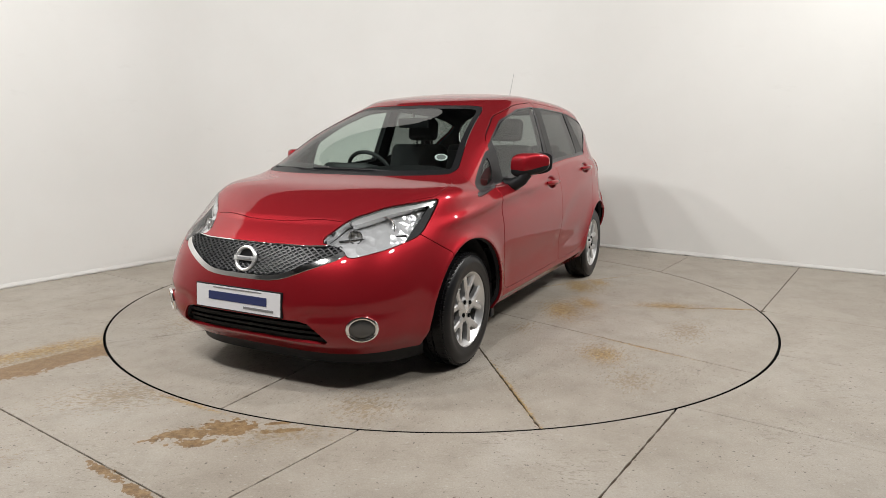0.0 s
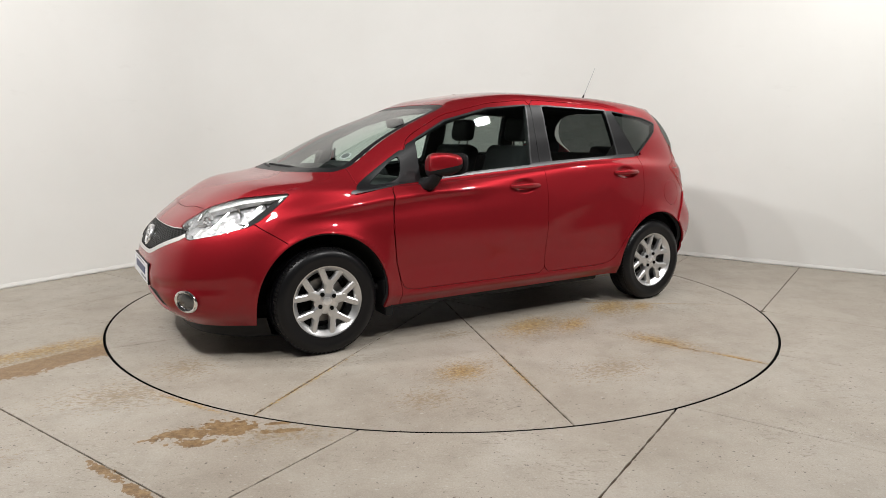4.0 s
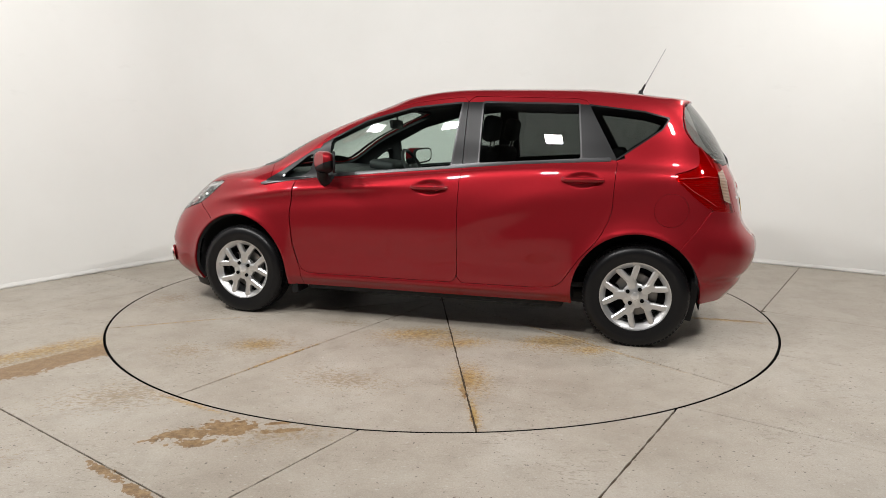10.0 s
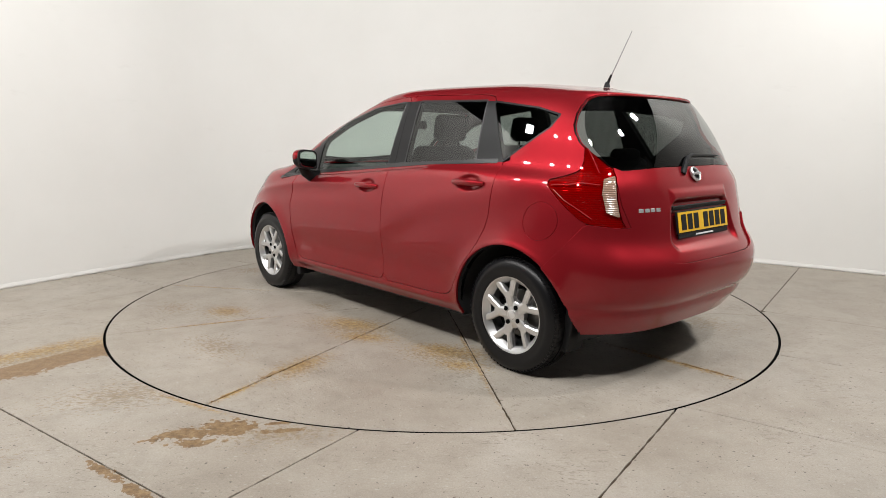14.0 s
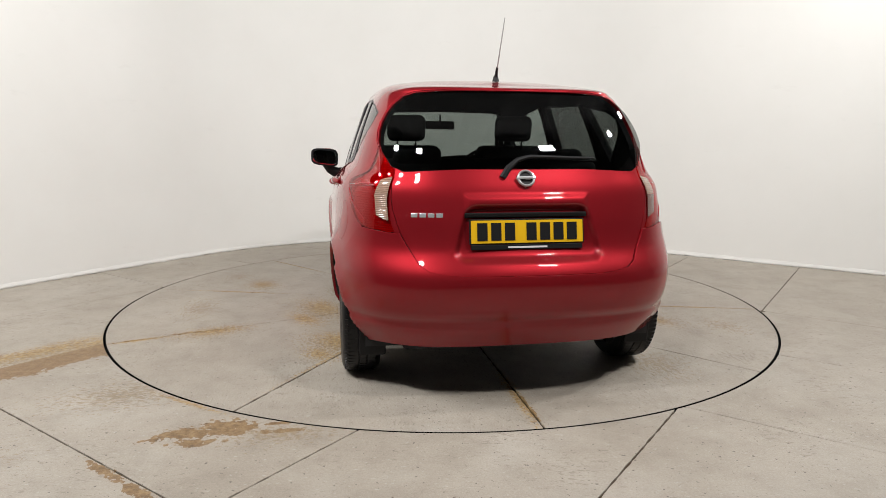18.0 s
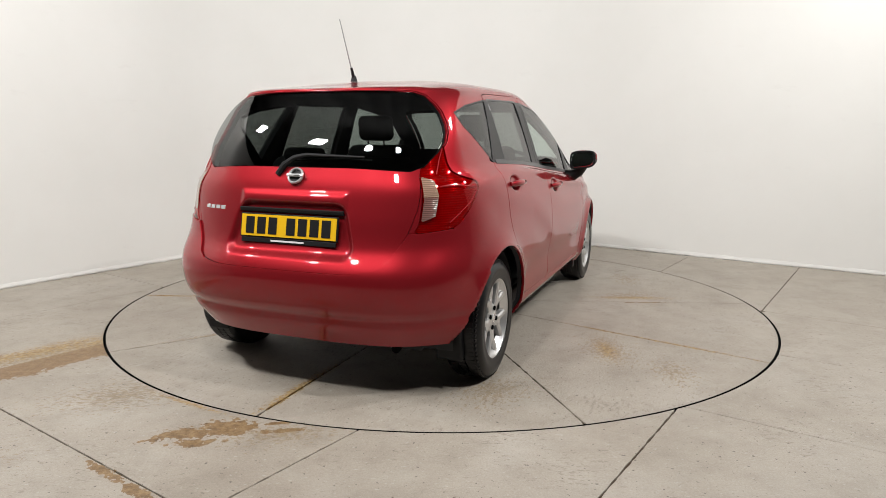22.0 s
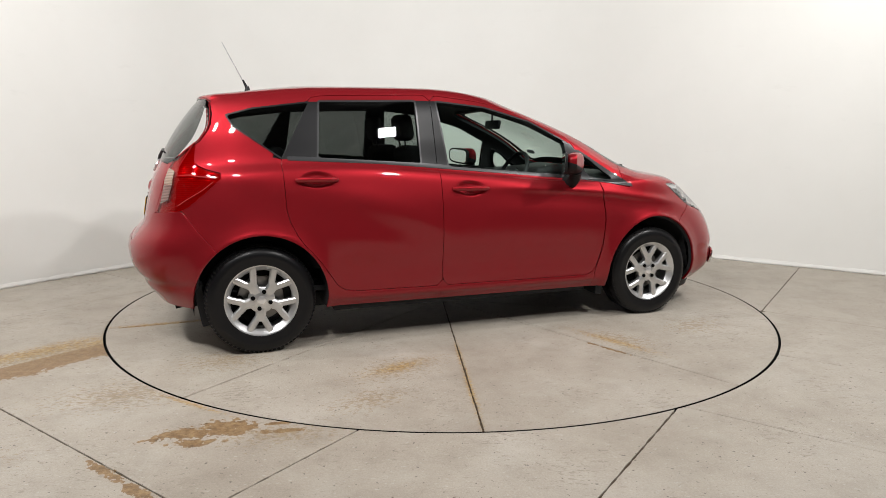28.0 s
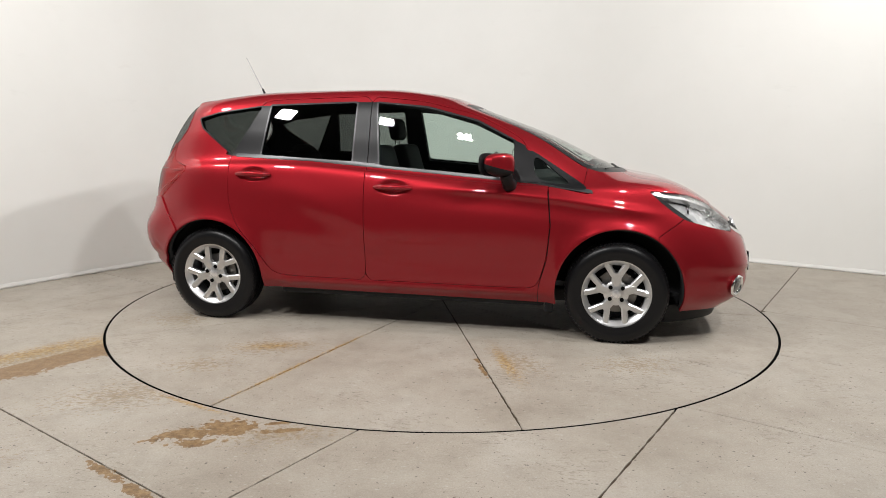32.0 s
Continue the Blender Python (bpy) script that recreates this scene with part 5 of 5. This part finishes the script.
# ---------------------------------------------------------------- wheels
def wheel_model():
    w = new("wheel")
    w.parent = car
    tagged(w, "silver alloy wheel with black tyre")
    bm = bmesh.new()
    lathe(bm, [(0.196, -0.004), (0.204, 0.010), (0.222, 0.014), (0.240, 0.013), (0.246, 0.0155), (0.262, 0.0135), (0.278, 0.008), (0.292, -0.004), (0.3000, -0.020),
               (0.3030, -0.040), (0.3030, -0.062), (0.2975, -0.063), (0.2975, -0.069), (0.3030, -0.070), (0.3030, -0.100), (0.2975, -0.101), (0.2975, -0.107),
               (0.3030, -0.108), (0.3030, -0.140), (0.2995, -0.155), (0.285, -0.172), (0.25, -0.178), (0.196, -0.172)], 96)
    part("tyre", bm, M_RUBBER, w, "black rubber tyre", smooth=True)
    bm = bmesh.new()
    for i in range(76):
        a = 360 * i / 76
        for dy, tilt, r in ((-0.036, 8, 0.2985), (-0.086, -10, 0.2995), (-0.128, 8, 0.2985)):
            box(bm, (0.010, 0.036, 0.017), (r * math.cos(radians(a)), dy, r * math.sin(radians(a))), (tilt, -a, 0))
        box(bm, (0.010, 0.016, 0.015), (0.2925 * math.cos(radians(a)), -0.010, 0.2925 * math.sin(radians(a))), (0, -a, -35))
    tagged(part("tread", bm, M_RUBBER, w, "black tread blocks"), kind="stuff")
    bm = bmesh.new()
    lathe(bm, [(0.168, -0.030), (0.180, -0.012), (0.190, -0.004), (0.196, 0.004), (0.203, 0.006), (0.207, 0.002), (0.203, -0.012), (0.196, -0.02), (0.190, -0.06), (0.188, -0.16), (0.180, -0.16), (0.178, -0.05), (0.168, -0.030)], 72)
    rim = part("rim", bm, M_ALLOY, w, "silver alloy rim", smooth=True)

    def arm(bm, p0, p1, w0, w1, y0, y1, thick):
        d = (p1 - p0).normalized()
        q = Vector((-d.y, d.x))
        def ring(p, half, y):
            a, b = p + q * half, p - q * half
            c, e = p + q * half * 0.55, p - q * half * 0.55
            return [bm.verts.new(v) for v in ((a.x, y - thick, a.y), (a.x, y - 0.006, a.y), (c.x, y, c.y), (e.x, y, e.y), (b.x, y - 0.006, b.y), (b.x, y - thick, b.y))]
        r0, rm, r1 = ring(p0, w0, y0), ring(p0.lerp(p1, 0.55), (w0 + w1) / 2, y0 * 0.55 + y1 * 0.45 + 0.002), ring(p1, w1, y1)
        for a, b in ((r0, rm), (rm, r1)):
            for i in range(6):
                bm.faces.new((a[i], a[(i + 1) % 6], b[(i + 1) % 6], b[i]))
        bm.faces.new(r0)
        bm.faces.new(r1[::-1])

    def at(r, deg):
        return Vector((r * math.cos(radians(deg)), r * math.sin(radians(deg))))
    for i in range(5):
        a = 72 * i + 99
        bm = bmesh.new()
        arm(bm, at(0.030, a), at(0.122, a), 0.030, 0.026, -0.014, -0.0095, 0.034)
        for side_turn in (-1, 1):
            arm(bm, at(0.096, a + side_turn * 6), at(0.189, a + side_turn * 18.5), 0.0175, 0.0185, -0.0115, -0.006, 0.030)
        part("spoke", bm, M_ALLOY, w, "silver split spoke", smooth=False)
    bm = bmesh.new()
    lathe(bm, [(0.0, -0.010), (0.024, -0.010), (0.030, -0.012), (0.062, -0.014), (0.074, -0.022), (0.074, -0.05), (0.0, -0.05)], 40)
    part("hub", bm, M_ALLOY, w, smooth=True)
    bm = bmesh.new()
    lathe(bm, [(0.0, -0.006), (0.020, -0.007), (0.0255, -0.009), (0.0255, -0.013), (0.0, -0.013)], 28)
    cap = part("centre_cap", bm, M_BADGE, w, "silver centre cap", smooth=True)
    for i in range(4):
        a = 45 + 90 * i + 12
        bm = bmesh.new()
        rod(bm, 0.0120, 0.022, (0.049 * math.cos(radians(a)), -0.018, 0.049 * math.sin(radians(a))), (90, 0, 0), 12)
        part("wheel_nut", bm, M_GAP_AND_STEEL, w, "dark wheel nut")
    bm = bmesh.new()
    lathe(bm, [(0.0, -0.075), (0.125, -0.075), (0.128, -0.078), (0.128, -0.095), (0.0, -0.097)], 48)
    part("brake_disc", bm, M_BRAKE, w, "grey brake disc", smooth=True)
    bm = bmesh.new()
    box(bm, (0.07, 0.05, 0.15), (0.105, -0.085, 0.02), bevel=0.012)
    part("brake_caliper", bm, M_GAP_AND_STEEL, w)
    bm = bmesh.new()
    rod(bm, 0.185, 0.01, (0, -0.155, 0), (90, 0, 0), 40)
    part("wheel_back", bm, M_DARK, w)
    return w


first = wheel_model()
first.matrix_basis = pose(FRONT_HUB, HUB_Y, HUB_Z)
for hx, s, roll in ((REAR_HUB, 1, 25), (FRONT_HUB, -1, 10), (REAR_HUB, -1, 40)):
    copy_thing(first, pose(hx, s * HUB_Y, HUB_Z, 0, 0, 0 if s > 0 else 180) @ pose(0, 0, 0, 0, roll, 0))

# ---------------------------------------------------------------- cabin
def seat(x, y, w, back_h, parent, name):
    bm = bmesh.new()
    box(bm, (0.50, w, 0.16), (x + 0.12, y, 0.52), (0, -6, 0), bevel=0.05, segments=3)
    s = part(name, bm, M_CLOTH, parent, "dark grey cloth car seat", smooth=True)
    bm = bmesh.new()
    box(bm, (0.14, w * 0.96, back_h), (x - 0.20, y, 0.58 + back_h / 2), (0, -16, 0), bevel=0.055, segments=3)
    part("backrest", bm, M_CLOTH, s, smooth=True)
    return s


def headrest(parent, x, y, z, w=0.25, h=0.17):
    bm = bmesh.new()
    box(bm, (0.09, w, h), (x, y, z), (0, -10, 0), bevel=0.04, segments=3)
    hr = part("headrest", bm, M_CLOTH, parent, smooth=True)
    for dy in (-0.06, 0.06):
        bm = bmesh.new()
        rod(bm, 0.006, 0.14, (x + 0.005, y + dy, z - h / 2 - 0.04), (0, -10, 0), 8)
        part("headrest_post", bm, M_CHROME, parent)


for s in (1, -1):
    st = seat(-0.02, 0.36 * s, 0.50, 0.58, car, "front_seat")
    headrest(st, -0.345, 0.36 * s, 1.265)
bench = seat(-0.88, 0, 1.28, 0.52, car, "rear_seat")
for y in (-0.40, 0.40):
    headrest(bench, -1.15, y, 1.085, 0.26, 0.12)
bm = bmesh.new()
box(bm, (0.62, 1.36, 0.22), (0.86, 0, 0.86), (0, -4, 0), bevel=0.07, segments=4)
box(bm, (0.30, 0.22, 0.40), (0.62, 0, 0.62), (0, 12, 0), bevel=0.03)
dash = part("dashboard", bm, M_DASH, car, "dark grey dashboard", smooth=True)
bm = bmesh.new()
box(bm, (0.22, 0.36, 0.08), (0.66, -0.36, 0.985), (0, -8, 0), bevel=0.035, segments=3)
part("instrument_hood", bm, M_DASH, dash, smooth=True)
bm = bmesh.new()
lathe(bm, [(0.178 + 0.014 * math.cos(t), 0.014 * math.sin(t)) for t in np.linspace(0, 2 * math.pi, 9)], 40, "Z")
box(bm, (0.34, 0.05, 0.02), bevel=0.008)
box(bm, (0.05, 0.17, 0.02), (0, -0.085, 0), bevel=0.008)
box(bm, (0.13, 0.11, 0.05), (0, 0, 0.0), bevel=0.02)
sw = part("steering_wheel", bm, M_DASH, car, "black steering wheel", smooth=True)
sw.matrix_basis = facing(Vector((0.44, -0.36, 0.945)), Vector((-0.85, 0, 0.45)))
bm = bmesh.new()
box(bm, (0.03, 0.23, 0.065), (0.46, 0.0, 1.30), (0, 8, 0), bevel=0.012)
rod(bm, 0.008, 0.06, (0.455, 0, 1.345), sides=8)
part("interior_mirror", bm, M_BLACK, car, "black interior mirror", smooth=True)
bm = bmesh.new()
box(bm, (0.40, 1.18, 0.03), (-1.42, 0, 0.985), bevel=0.01)
part("parcel_shelf", bm, M_DASH, car, "dark parcel shelf")
bm = bmesh.new()
box(bm, (2.6, 1.40, 0.03), (-0.15, 0, 0.33))
part("cabin_floor", bm, M_DARK, car, "dark carpet")
for ob in list(car.children):
    ob.matrix_basis = shift @ ob.matrix_basis


# ---------------------------------------------------------------- movement
def motions():
    rows = [(0.5 * i, pose(0, 0, 0, 0, 0, 243.2256 - 7.95684 * 0.5 * i)) for i in range(65)]
    walk(turntable, rows)
    walk(car, rows)


motions()
